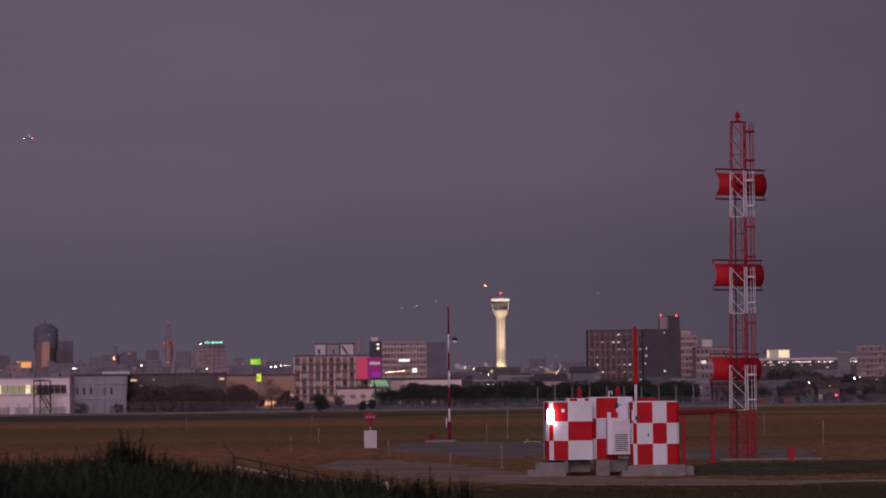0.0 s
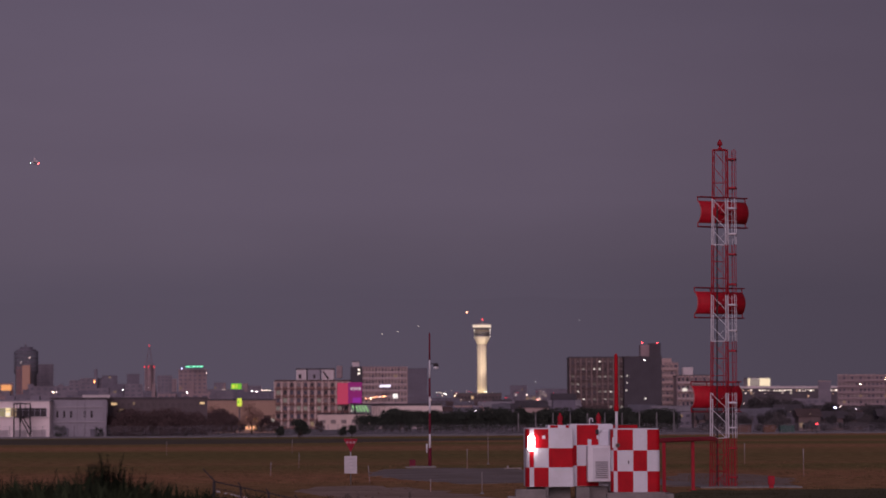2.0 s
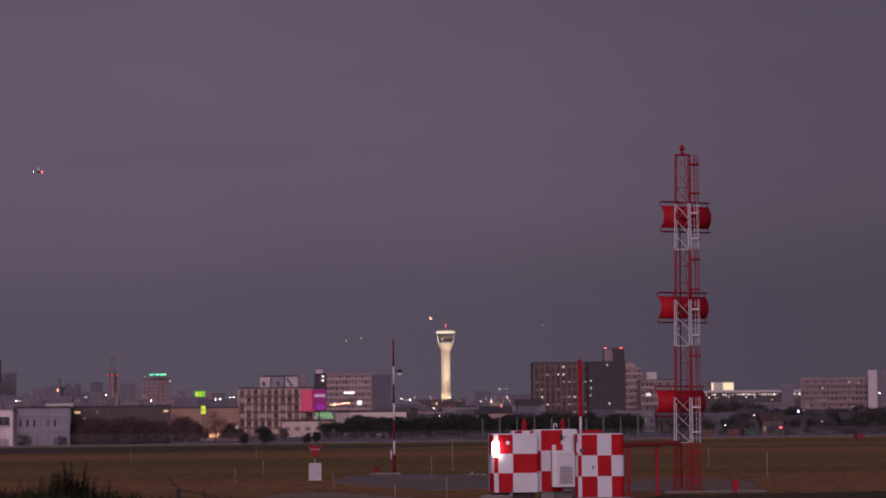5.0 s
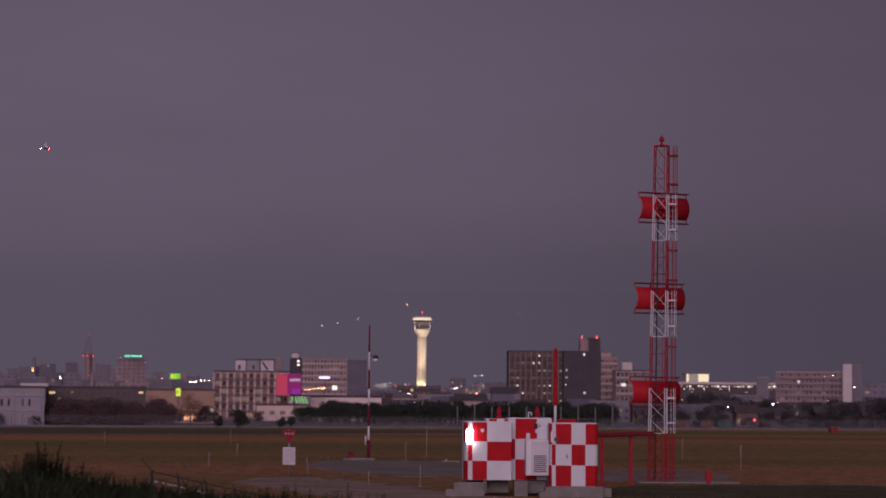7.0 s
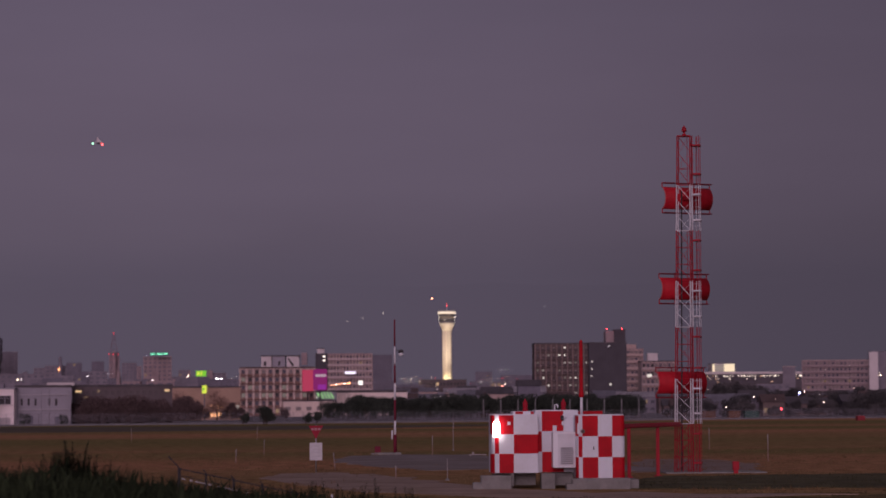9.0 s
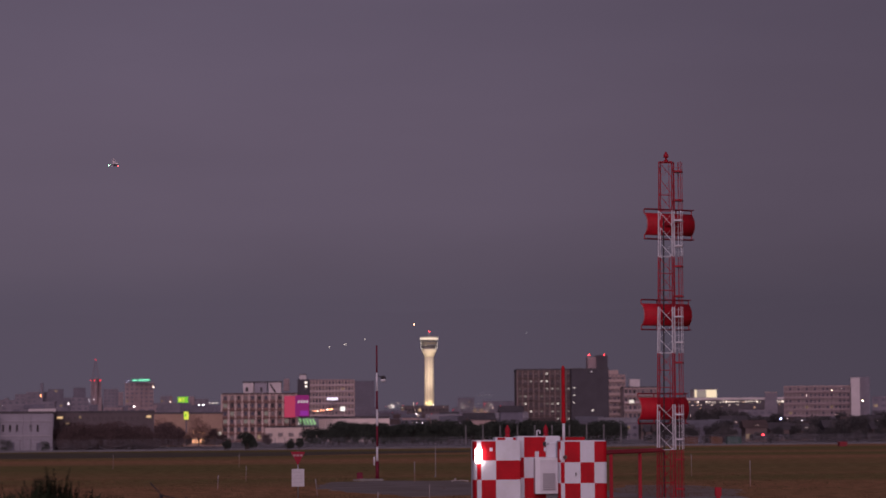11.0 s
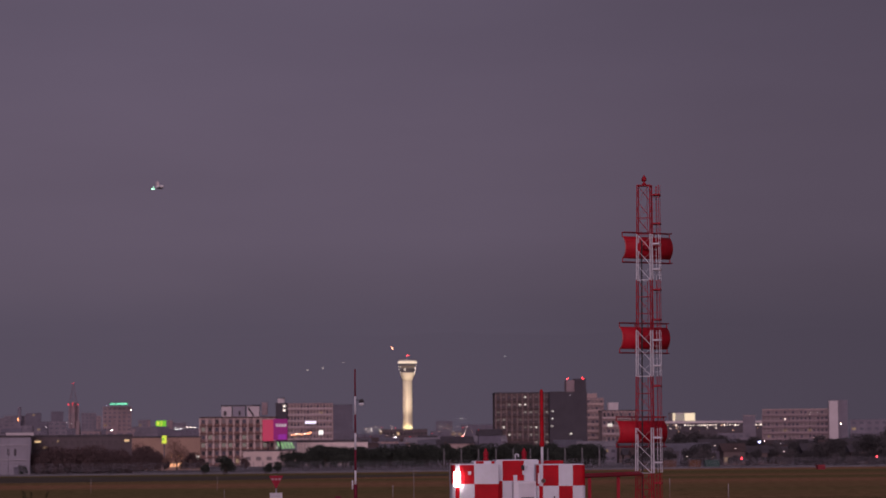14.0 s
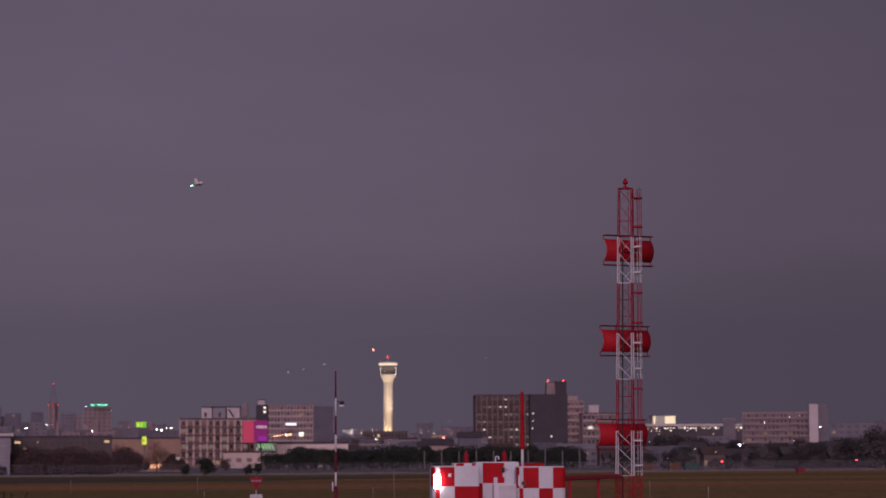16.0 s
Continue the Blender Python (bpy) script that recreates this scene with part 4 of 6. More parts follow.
bm = bmesh.new()
box(bm, -0.35, 4.3, -0.1, 0.9, zl + 0.3, zh, 0.05)
vio = part("violet_face", bm, glow("sign_violet_glow", (0.30, 0.014, 0.17), 0.62), mallsign, "violet illuminated face")
for a, b in ((0.5, 1.2), (1.4, 2.1), (2.3, 3.0), (3.2, 3.9)):
    bm = bmesh.new()
    box(bm, a, b, -0.16, -0.105, zh - 2.6, zh - 1.7)
    part("mark", bm, glow("sign_mark_glow", (1.0, 0.8, 0.9), 0.45), vio, "plain white mark")
bm = bmesh.new()
box(bm, 1.2, 3.9, -0.15, -0.105, zl + 0.5, zl + 2.2)
part("panel", bm, glow("sign_purple_glow", (0.30, 0.025, 0.34), 0.75), vio, "brighter purple panel")
for x in (-2.2, 1.9):
    bm = bmesh.new()
    tube(bm, (x, 0.4, -0.2), (x, 0.4, zl + 0.3), 0.22, n=8)
    part("post", bm, DARK_STEEL, mallsign)
ent = thing("mall_entrance", -24.97, 900, 0, "entrance canopy with green glowing slanted tubes", "entrance")
for k in range(8):
    bm = bmesh.new()
    x = -2.6 + 1.15 * k
    tube(bm, (x, -0.3, 6.09), (x - 1.1, -0.3, 8.29), 0.16, n=6)
    part("light_tube", bm, glow("tube_green_glow", (0.5, 1.0, 0.42), 0.8) if k > 2 else WIN_PALE, ent)
bm = bmesh.new()
box(bm, -5, 6.5, 0, 5, -0.2, 8.49)
part("canopy_wall", bm, WALL_GREY, ent)
for k in range(8):
    ball_lamp(-20.88 + 0.98 * k + rng.uniform(-0.25, 0.25), 925, 11.00 + 0.10 * k, rng.uniform(0.16, 0.3), glow("lamp_mall_orange", (1.0, 0.30, 0.12), 14) if k not in (2, 5) else LAMP_WARM, "mall_lamp", "orange lamp in a row along the mall roof", "lamp")

# --- slabs behind the mall
building("slab_block", "pale eight-storey apartment slab with access balconies", "apartment building", -32.80, -8.82, 1350, 14, 31.00, WALL_HAZE_PINK, 9, 14, 0.02, z0=2, style="balcony", rail=mat("pale_gallery_rail", (0.42, 0.325, 0.335), 0.8, 0, 0.1, 5), rail_h=0.95, win=(0.7, 0.5), dark=[PANE_HAZE, PANE_MID, PANE_MID], lit_mats=[WIN_DIM], fin=WALL_PINK, fin_w=0.55, roof=WALL_HAZE_PINK)
# wall coloured almost like the sky in place of haze
building("slab_block", "hazy grey apartment slab behind the mall", "apartment building", -11.11, 2.48, 1700, 14, 37.20, mat("haze_tint_far_wall", (0.136, 0.126, 0.163), 0.9, 0, 0.15, 9), 8, 6, 0.0, z0=2, dark=[PANE_FAINT], lit_mats=[WIN_DIM], roof=MATS["haze_tint_far_wall"])
glowing_sign("facade_sign", -23.03, -17.38, 1340, 20.37, 21.56, glow("sign_white_glow", (0.86, 0.80, 1.0), 1.5), "small white glowing facade sign", (), True)

glowing_sign("pylon_sign", -15.5, -13.2, 1300, 14.2, 16.4, glow("sign_bright_white", (1.0, 0.95, 0.9), 1.3), "small bright white pylon sign by the mall", ((0.55, 0.62, 0.1, 0.9),), bar_mat=WIN_DIM)
for z in (19.6, 21.0):
    pane = thing("stair_window", -22.95, 904.8, 0, "bright white stair window of the dark tower", "window", "lit stair windows")
    share("pane", unit_box(glow("stair_window_glow", (1.0, 0.86, 0.74), 1.4)), pane, 0, 0, z, 0.85, 0.2, 0.65)
# --- dark apartment block with red roof lamps
building("apartment_block", "dark brown eight-storey apartment block with scattered lit windows", "apartment building", 57.05, 78.15, 990, 20, 26.96, WALL_BROWN, 9, 10, 0.42, z0=0.6, style="balcony", roof=ROOF_DARK, parapet=0.5,
              fin=mat("brown_pier_wall", (0.215, 0.155, 0.155), 0.8, 0, 0.2, 3), fin_w=0.45, bay=0.7, slab=mat("brown_slab_edge", (0.17, 0.125, 0.125), 0.8, 0, 0.2, 3), win=(0.30, 0.21), rail=RAIL_BROWN, rail_h=0.8, dark=[PANE_HAZE, PANE_MID, GLASS, PANE_MID], lit_mats=[WIN_PALE, WIN_SOFT, WIN_SOFT, WIN_FAINT, WIN_FAINT])
# side turned from the light: its shade is put into the wall colour
db = building("apartment_wing", "windowless flank of the apartment block, its shade put into the grey", "apartment building", 77.67, 92.31, 984, 26, 27.04, WALL_SLATE, 0, roof=ROOF_DARK, parapet=0.4)
roof_box(84.44, 87.72, 987, 8, 24, 31.90, WALL_HAZE_PINK, db)
roof_box(87.72, 92.11, 986, 8, 24, 32.51, WALL_SLATE, db)
for x in (84.83, 90.75):
    share("roof_lamp", unit_ball(LAMP_RED), db, x - db.location.x, 1.8, 32.62, 0.19, 0.19, 0.19, "burning red obstruction lamp")
for x, z, s in ((85.91, 11.09, 0.7), (85.51, 25.94, 0.13), (78.85, 19.91, 0.5), (78.80, 17.07, 0.5), (78.53, 14.23, 0.5)):
    share("window", unit_box(LAMP_WHITE if s < 0.4 else WIN_PALE), db, x - db.location.x, -0.05, z, s, 0.2, s * 0.9)

# --- apartments beyond it
e1 = building("apartment_block", "pinkish apartment block with projecting bays", "apartment building", 104.73, 112.18, 1120, 16, 27.6, WALL_PINK, 9, 4, 0.03, z0=1, dark=[PANE_HAZE, PANE_MID], style="balcony", rail=WALL_PINK, rail_h=0.9, fin=WALL_HAZE_PINK, fin_w=0.4, roof=WALL_HAZE_PINK)
roof_box(105.2, 109.6, 1122, 9, 27.8, 29.9, WALL_PINK, e1)
e2 = building("apartment_block", "pinkish apartment block with balconies and a white stair head", "apartment building", 107.70, 122.08, 1080, 16, 21.43, WALL_PINK, 6, 8, 0.05, z0=1, style="balcony", dark=[PANE_MID, PANE_HAZE, GLASS], rail=MATS["pale_gallery_rail"], rail_h=0.8, fin=WALL_HAZE_PINK, fin_w=0.4, lit_mats=[WIN_DIM])
roof_box(110.54, 114.86, 1083, 6, 18, 25.10, WALL_WHITE, e2)
share("window", unit_box(WIN_PALE), e2, 110.79 - e2.location.x, -1.3, 15.48, 2.0, 0.2, 1.3)

# --- lit hall and viaduct on the far side
lh = building("lit_hall", "brightly lit white hall standing above the roofs", "hall", 242.34, 259.21, 1900, 25, 33.42, WALL_WHITE, 0, parapet=0.3)
# light on the hall's front is put into emission; the faces glow themselves
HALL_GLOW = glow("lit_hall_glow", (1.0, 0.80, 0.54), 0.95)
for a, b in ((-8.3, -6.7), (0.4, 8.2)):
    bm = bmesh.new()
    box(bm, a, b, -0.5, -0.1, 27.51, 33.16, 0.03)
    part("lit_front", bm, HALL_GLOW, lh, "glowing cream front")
# the dimmer middle glows by itself too
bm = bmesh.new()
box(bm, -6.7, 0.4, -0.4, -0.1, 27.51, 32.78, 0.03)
part("dim_front", bm, glow("dim_hall_glow", (0.52, 0.42, 0.38), 0.5), lh, "dim self-glowing middle of the front")
via = thing("terminal_concourse", 268.58, 1880, 0, "long low terminal concourse with a pale roof and lit windows", "terminal building")
zt, zb = 27.00, 25.34
bm = bmesh.new()
box(bm, -45, 55, -1.0, 14, zb, zt, 0.08)
part("roof", bm, WALL_WHITE, via)
bm = bmesh.new()
box(bm, -44.5, 54.5, 0, 13.5, -0.3, zb)
part("wall", bm, mat("shaded_concourse_wall", (0.090, 0.078, 0.092), 0.9, 0, 0.2, 8), via)
CONC_PALE = glow("concourse_window_pale", (1.0, 0.84, 0.70), 2.2)
CONC_WARM = glow("concourse_window_warm", (1.0, 0.60, 0.36), 1.6)
for row in range(3):
    for k in range(46):
        u = rng.random()
        m = CONC_PALE if u < (0.42, 0.14, 0.02)[row] else CONC_WARM if u < (0.56, 0.22, 0.05)[row] else PANE_HAZE
        share("window", unit_box(m), via, -43 + 2.1 * k, -0.02, zb - 1.4 - 2.1 * row, rng.choice([0.5, 0.8, 1.3]), 0.16, rng.choice([0.5, 0.7, 1.0]))
building("apartment_block", "long pale apartment slab with open galleries", "apartment building", 212.19, 245.77, 1300, 14, 25.08, WALL_HAZE_PINK, 8, 16, 0.04, z0=0.5, style="balcony", roof=WALL_PINK, dark=[PANE_MID, PANE_HAZE], rail=WALL_HAZE_PINK, rail_h=0.95, fin=WALL_HAZE_PINK, fin_w=0.35, lit_mats=[WIN_DIM], turn=-10)
building("stair_tower", "white stair tower at the end of the slab", "tower block", 245.07, 254.69, 1293, 14, 29.49, WALL_HAZE, 0, roof=WALL_HAZE, parapet=0.2, turn=-10)
building("stair_core", "bright white flank of the stair tower", "tower block", 244.84, 249.35, 1291, 1.9, 29.32, WALL_WHITE, 0, parapet=0, turn=-10)
building("rooftop_hall", "pale hall with a flat roof above the houses", "hall", 264.13, 272.52, 1700, 20, 27.87, WALL_HAZE, 0, roof=WALL_PINK, turn=-9)


# --- control tower
def control_tower():
    Y = 1900.0
    cx = 43.76
    t = thing("control_tower", cx, Y, 0, "tall floodlit cream airport control tower with a dark glazed cab", "control tower")
    bm = bmesh.new()
    turned(bm, [(3.67, 0), (3.63, 24.18), (3.50, 44.03), (3.46, 59.23)], 32)
    part("shaft", bm, mat("tower_concrete", (0.62, 0.56, 0.44), 0.8, 0, 0.06, 6), t)
    for a in (-60, -25, 10, 45):
        bm = bmesh.new()
        tube(bm, (3.63 * math.sin(radians(a)), -3.63 * math.cos(radians(a)), 18.70), (3.46 * math.sin(radians(a)), -3.46 * math.cos(radians(a)), 59.23), 0.28, n=6)
        part("rib", bm, mat("tower_rib", (0.42, 0.37, 0.30), 0.8, 0, 0.06, 6), t)
    bm = bmesh.new()
    turned(bm, [(3.46, 59.23), (4.43, 61.76), (5.57, 63.66), (5.57, 64.93)], 32)
    part("collar", bm, MATS["tower_concrete"], t)
    bm = bmesh.new()
    turned(bm, [(5.32, 64.93), (5.74, 68.10), (6.16, 71.47)], 24)
    cab = part("cab", bm, GLASS, t, "dark glazed cab")
    for z, z1, r in ((65.56, 66.03, 5.57), (67.88, 68.35, 6.0), (70.21, 70.67, 6.29)):
        bm = bmesh.new()
        turned(bm, [(r, z), (r, z1)], 24)
        part("gallery_ring", bm, WALL_HAZE, cab)
    for a, z in ((-74, 69.6), (-70, 67.3), (-66, 65.5), (-20, 67.2), (74, 69.6), (70, 67.3), (66, 65.5)):
        share("cab_light", unit_ball(glow("cab_lamp", (1, 0.9, 0.75), 5)), cab, 6.1 * math.sin(radians(a)), -6.1 * math.cos(radians(a)), z, 0.24, 0.24, 0.22)
    bm = bmesh.new()
    turned(bm, [(5.86, 68.6), (6.02, 69.8)], 24)
    part("lit_pane_band", bm, glow("cab_interior_glow", (1.0, 0.72, 0.5), 0.16), cab, "dimly lit cab glazing")
    bm = bmesh.new()
    turned(bm, [(6.16, 71.47), (6.92, 71.90), (6.92, 73.58), (6.33, 74.22)], 32)
    part("roof", bm, MATS["tower_concrete"], t)
    # the roof rim's brightness, put into an added emissive ring
    bm = bmesh.new()
    turned(bm, [(6.95, 72.06), (6.95, 73.16)], 32)
    part("roof_glow_band", bm, glow("roof_band_glow", (1.0, 0.82, 0.66), 1.15), t, "glowing roof edge")
    bm = bmesh.new()
    tube(bm, (0, 0, 74.01), (0, 0, 77.81), 0.35, 0.2, n=8)
    part("antenna", bm, STEEL, t)
    share("beacon", unit_ball(LAMP_RED), t, 0, -0.3, 78.02, 0.32, 0.32, 0.32, "burning red beacon")
    z0 = 20.81
    floodlight(cx - 13, Y - 62, z0 - 6, cx, Y, 44.0, 70000, 52, (1.0, 0.82, 0.58))
    floodlight(cx + 12, Y - 64, z0 - 6, cx, Y, 61.0, 205000, 38, (1.0, 0.83, 0.64))
    floodlight(cx - 2, Y - 14, z0 - 4, cx, Y, 23.5, 17000, 42, (1.0, 0.88, 0.32))


control_tower()
building("terminal_building", "low dark terminal building at the foot of the control tower", "terminal building", 21.30, 55.26, 1800, 30, 21.49, WALL_DARK, 3, 14, 0.08, z0=4, win=(0.6, 0.3))


# --- far skyline
SKYLINE = [
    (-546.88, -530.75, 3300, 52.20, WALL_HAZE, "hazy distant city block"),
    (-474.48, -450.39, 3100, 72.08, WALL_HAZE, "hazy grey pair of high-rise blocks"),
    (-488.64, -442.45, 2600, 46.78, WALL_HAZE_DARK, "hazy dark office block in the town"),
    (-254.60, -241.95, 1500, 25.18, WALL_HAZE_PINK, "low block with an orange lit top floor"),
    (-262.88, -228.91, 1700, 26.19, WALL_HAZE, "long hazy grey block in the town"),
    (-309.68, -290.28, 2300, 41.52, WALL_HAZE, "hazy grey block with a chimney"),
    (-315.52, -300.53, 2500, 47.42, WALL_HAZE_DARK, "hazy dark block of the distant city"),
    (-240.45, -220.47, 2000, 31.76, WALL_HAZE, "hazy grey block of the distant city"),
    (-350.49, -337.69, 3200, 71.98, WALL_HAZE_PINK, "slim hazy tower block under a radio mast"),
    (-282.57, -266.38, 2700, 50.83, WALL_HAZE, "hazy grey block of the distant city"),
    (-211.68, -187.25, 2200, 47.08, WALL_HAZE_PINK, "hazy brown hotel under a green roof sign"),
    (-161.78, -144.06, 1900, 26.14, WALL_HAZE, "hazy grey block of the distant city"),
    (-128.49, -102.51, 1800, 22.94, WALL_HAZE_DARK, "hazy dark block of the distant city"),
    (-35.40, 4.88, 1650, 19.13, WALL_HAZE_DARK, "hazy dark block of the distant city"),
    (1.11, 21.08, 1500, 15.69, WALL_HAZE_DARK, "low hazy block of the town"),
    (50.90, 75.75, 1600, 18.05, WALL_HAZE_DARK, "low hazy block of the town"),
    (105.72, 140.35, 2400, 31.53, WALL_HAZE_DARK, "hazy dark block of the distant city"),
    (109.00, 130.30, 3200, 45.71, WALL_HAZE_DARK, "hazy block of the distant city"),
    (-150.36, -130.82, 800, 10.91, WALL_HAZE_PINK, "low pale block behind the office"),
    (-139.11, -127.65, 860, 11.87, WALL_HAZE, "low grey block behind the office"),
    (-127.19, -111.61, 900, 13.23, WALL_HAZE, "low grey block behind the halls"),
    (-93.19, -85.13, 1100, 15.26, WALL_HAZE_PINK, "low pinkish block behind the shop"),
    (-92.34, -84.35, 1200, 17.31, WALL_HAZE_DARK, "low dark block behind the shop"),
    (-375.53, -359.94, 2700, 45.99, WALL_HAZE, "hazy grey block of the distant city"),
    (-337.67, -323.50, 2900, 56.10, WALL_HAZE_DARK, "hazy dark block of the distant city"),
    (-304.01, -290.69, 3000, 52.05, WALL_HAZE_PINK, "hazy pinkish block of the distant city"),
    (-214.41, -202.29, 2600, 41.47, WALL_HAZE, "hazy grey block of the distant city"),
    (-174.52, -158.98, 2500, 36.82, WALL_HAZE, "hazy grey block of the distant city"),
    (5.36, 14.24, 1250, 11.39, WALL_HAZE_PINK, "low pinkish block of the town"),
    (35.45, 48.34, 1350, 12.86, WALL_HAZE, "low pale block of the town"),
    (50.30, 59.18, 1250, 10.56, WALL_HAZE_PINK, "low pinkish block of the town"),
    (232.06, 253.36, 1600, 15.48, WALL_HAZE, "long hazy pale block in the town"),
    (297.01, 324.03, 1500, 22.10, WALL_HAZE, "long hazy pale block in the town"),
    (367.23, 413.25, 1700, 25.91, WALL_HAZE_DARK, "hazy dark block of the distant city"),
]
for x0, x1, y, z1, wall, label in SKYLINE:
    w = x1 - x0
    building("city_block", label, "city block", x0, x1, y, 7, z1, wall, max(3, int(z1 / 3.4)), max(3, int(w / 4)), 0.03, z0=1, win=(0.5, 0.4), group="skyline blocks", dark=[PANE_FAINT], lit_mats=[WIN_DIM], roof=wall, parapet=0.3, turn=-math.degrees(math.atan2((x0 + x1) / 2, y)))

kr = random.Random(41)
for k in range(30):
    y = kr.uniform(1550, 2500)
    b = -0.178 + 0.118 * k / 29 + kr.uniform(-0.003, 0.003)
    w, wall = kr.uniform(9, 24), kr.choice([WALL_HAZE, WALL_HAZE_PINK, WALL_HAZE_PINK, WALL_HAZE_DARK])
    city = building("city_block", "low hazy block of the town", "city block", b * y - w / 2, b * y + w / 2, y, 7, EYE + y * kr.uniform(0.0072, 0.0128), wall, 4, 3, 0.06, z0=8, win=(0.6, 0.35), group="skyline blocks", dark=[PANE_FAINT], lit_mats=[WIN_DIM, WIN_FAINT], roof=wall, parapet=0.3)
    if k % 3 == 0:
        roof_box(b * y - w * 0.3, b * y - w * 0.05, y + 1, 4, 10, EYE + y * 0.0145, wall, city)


def round_tower():
    t = thing("office_tower", -469.6, 3010, 0, "tall hazy dark rounded office tower with a crown", "office tower", "skyline blocks")
    # cladding tinted a little darker than the sky, with haze in the colour
    glassy = mat("haze_tint_teal_cladding", (0.118, 0.122, 0.150), 0.8, 0, 0.15, 14)
    bm = bmesh.new()
    turned(bm, [(12.6, -0.3), (12.6, 58), (14.2, 60), (14.2, 85.6)], 12)
    part("wall", bm, glassy, t)
    bm = bmesh.new()
    turned(bm, [(12.4, 85.6), (11.6, 87.6), (8.0, 88.0), (7.6, 90.5)], 12)
    part("crown", bm, WALL_HAZE_DARK, t)
    bm = bmesh.new()
    tube(bm, (-1, 0, 90), (-1, 0, 96), 1.1, 0.3, n=8)
    part("spire", bm, WALL_HAZE, t)
    for z in (62, 67, 72, 77, 82):
        bm = bmesh.new()
        turned(bm, [(14.32, z), (14.32, z + 1.3)], 12)
        part("floor_band", bm, WALL_HAZE_DARK, t)
    for dx, dz in ((-5.5, 71.5), (6.5, 78.0)):
        share("lamp", unit_ball(LAMP_DULL), t, dx, -14.6, dz, 0.4, 0.4, 0.4)


round_tower()
building("city_block", "hazy brown block beside the round tower", "city block", -478.5, -470.8, 2992, 9, 66.5, mat("haze_tint_brown_wall", (0.20, 0.125, 0.135), 0.9, 0, 0.15, 9), 12, 2, 0.0, z0=20, group="skyline blocks", dark=[PANE_FAINT], roof=WALL_HAZE_PINK, parapet=0.3)

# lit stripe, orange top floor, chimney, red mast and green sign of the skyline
st = thing("lit_facade", -466.97, 2990, 0, "tall pink self-glowing facade strip", "facade")
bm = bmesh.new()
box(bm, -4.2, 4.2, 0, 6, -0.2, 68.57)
# the light on the strip is put into the wall's emission
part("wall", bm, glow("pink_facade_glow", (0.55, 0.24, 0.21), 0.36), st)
st = thing("lit_top_floor", -245.12, 1495, 0, "orange self-glowing top floor", "facade")
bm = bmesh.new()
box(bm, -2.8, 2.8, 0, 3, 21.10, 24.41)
# no floodlight here: the wall itself emits the orange
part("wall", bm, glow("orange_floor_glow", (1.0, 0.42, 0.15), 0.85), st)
bm = bmesh.new()
box(bm, -2.6, 2.6, 0.5, 3, -0.2, 21.10)
part("pier", bm, WALL_HAZE, st)
ch = thing("chimney", -294.56, 2290, 0, "pale chimney with an orange lamp", "chimney")
bm = bmesh.new()
tube(bm, (0, 0, -0.2), (0, 0, 49.44), 1.9, 1.5, n=12)
part("shaft", bm, WALL_HAZE, ch)
share("lamp", unit_ball(glow("lamp_chimney_orange", (1.0, 0.35, 0.12), 7)), ch, -1, -2.4, 38.27, 0.32, 0.32, 1.5)
rm = thing("radio_mast", -343.64, 3190, 0, "hazy red lattice radio mast on a tower block", "radio mast")
zt = 95.85
zb = 71.76
for sx in (-1, 1):
    bm = bmesh.new()
    tube(bm, (sx * 5, 0, zb - 2), (sx * 0.4, 0, zt), 0.34, n=5)
    # mast steel tinted towards the sky for haze
    part("leg", bm, mat("haze_tint_red_steel", (0.175, 0.115, 0.142), 0.8, 0, 0.1, 5), rm)
for k in range(6):
    bm = bmesh.new()
    z = zb + (zt - zb) * k / 6
    h = 5 * (1 - k / 6)
    tube(bm, (-h, 0, z), (h, 0, z), 0.24, n=5)
    part("brace", bm, MATS["haze_tint_red_steel"], rm)
bm = bmesh.new()
tube(bm, (0, 4, -0.2), (0, 4, zb + 2), 2.5, n=8)
part("support", bm, WALL_HAZE_PINK, rm)
for dx in (-6, -1, 6):
    share("lamp", unit_ball(glow("lamp_dull_red", (1.0, 0.03, 0.06), 3)), rm, dx, -1, 70.34, 0.7, 0.7, 0.6)
share("lamp", unit_ball(MATS["lamp_dull_red"]), rm, 0, -1, zt + 0.6, 0.5, 0.5, 0.5)
glowing_sign("roof_sign", -204.80, -189.23, 2190, 48.3, 50.4, glow("sign_deep_green", (0.005, 0.30, 0.14), 0.35), "green glowing roof sign with pale marks", ((0.04, 0.11, 0.2, 0.75), (0.14, 0.20, 0.25, 0.8), (0.23, 0.27, 0.2, 0.7), (0.38, 0.46, 0.25, 0.85), (0.49, 0.56, 0.2, 0.8), (0.60, 0.68, 0.25, 0.8), (0.71, 0.78, 0.2, 0.75), (0.82, 0.95, 0.3, 0.85)), bar_mat=glow("sign_mint_letters", (0.25, 1.0, 0.62), 1.7))


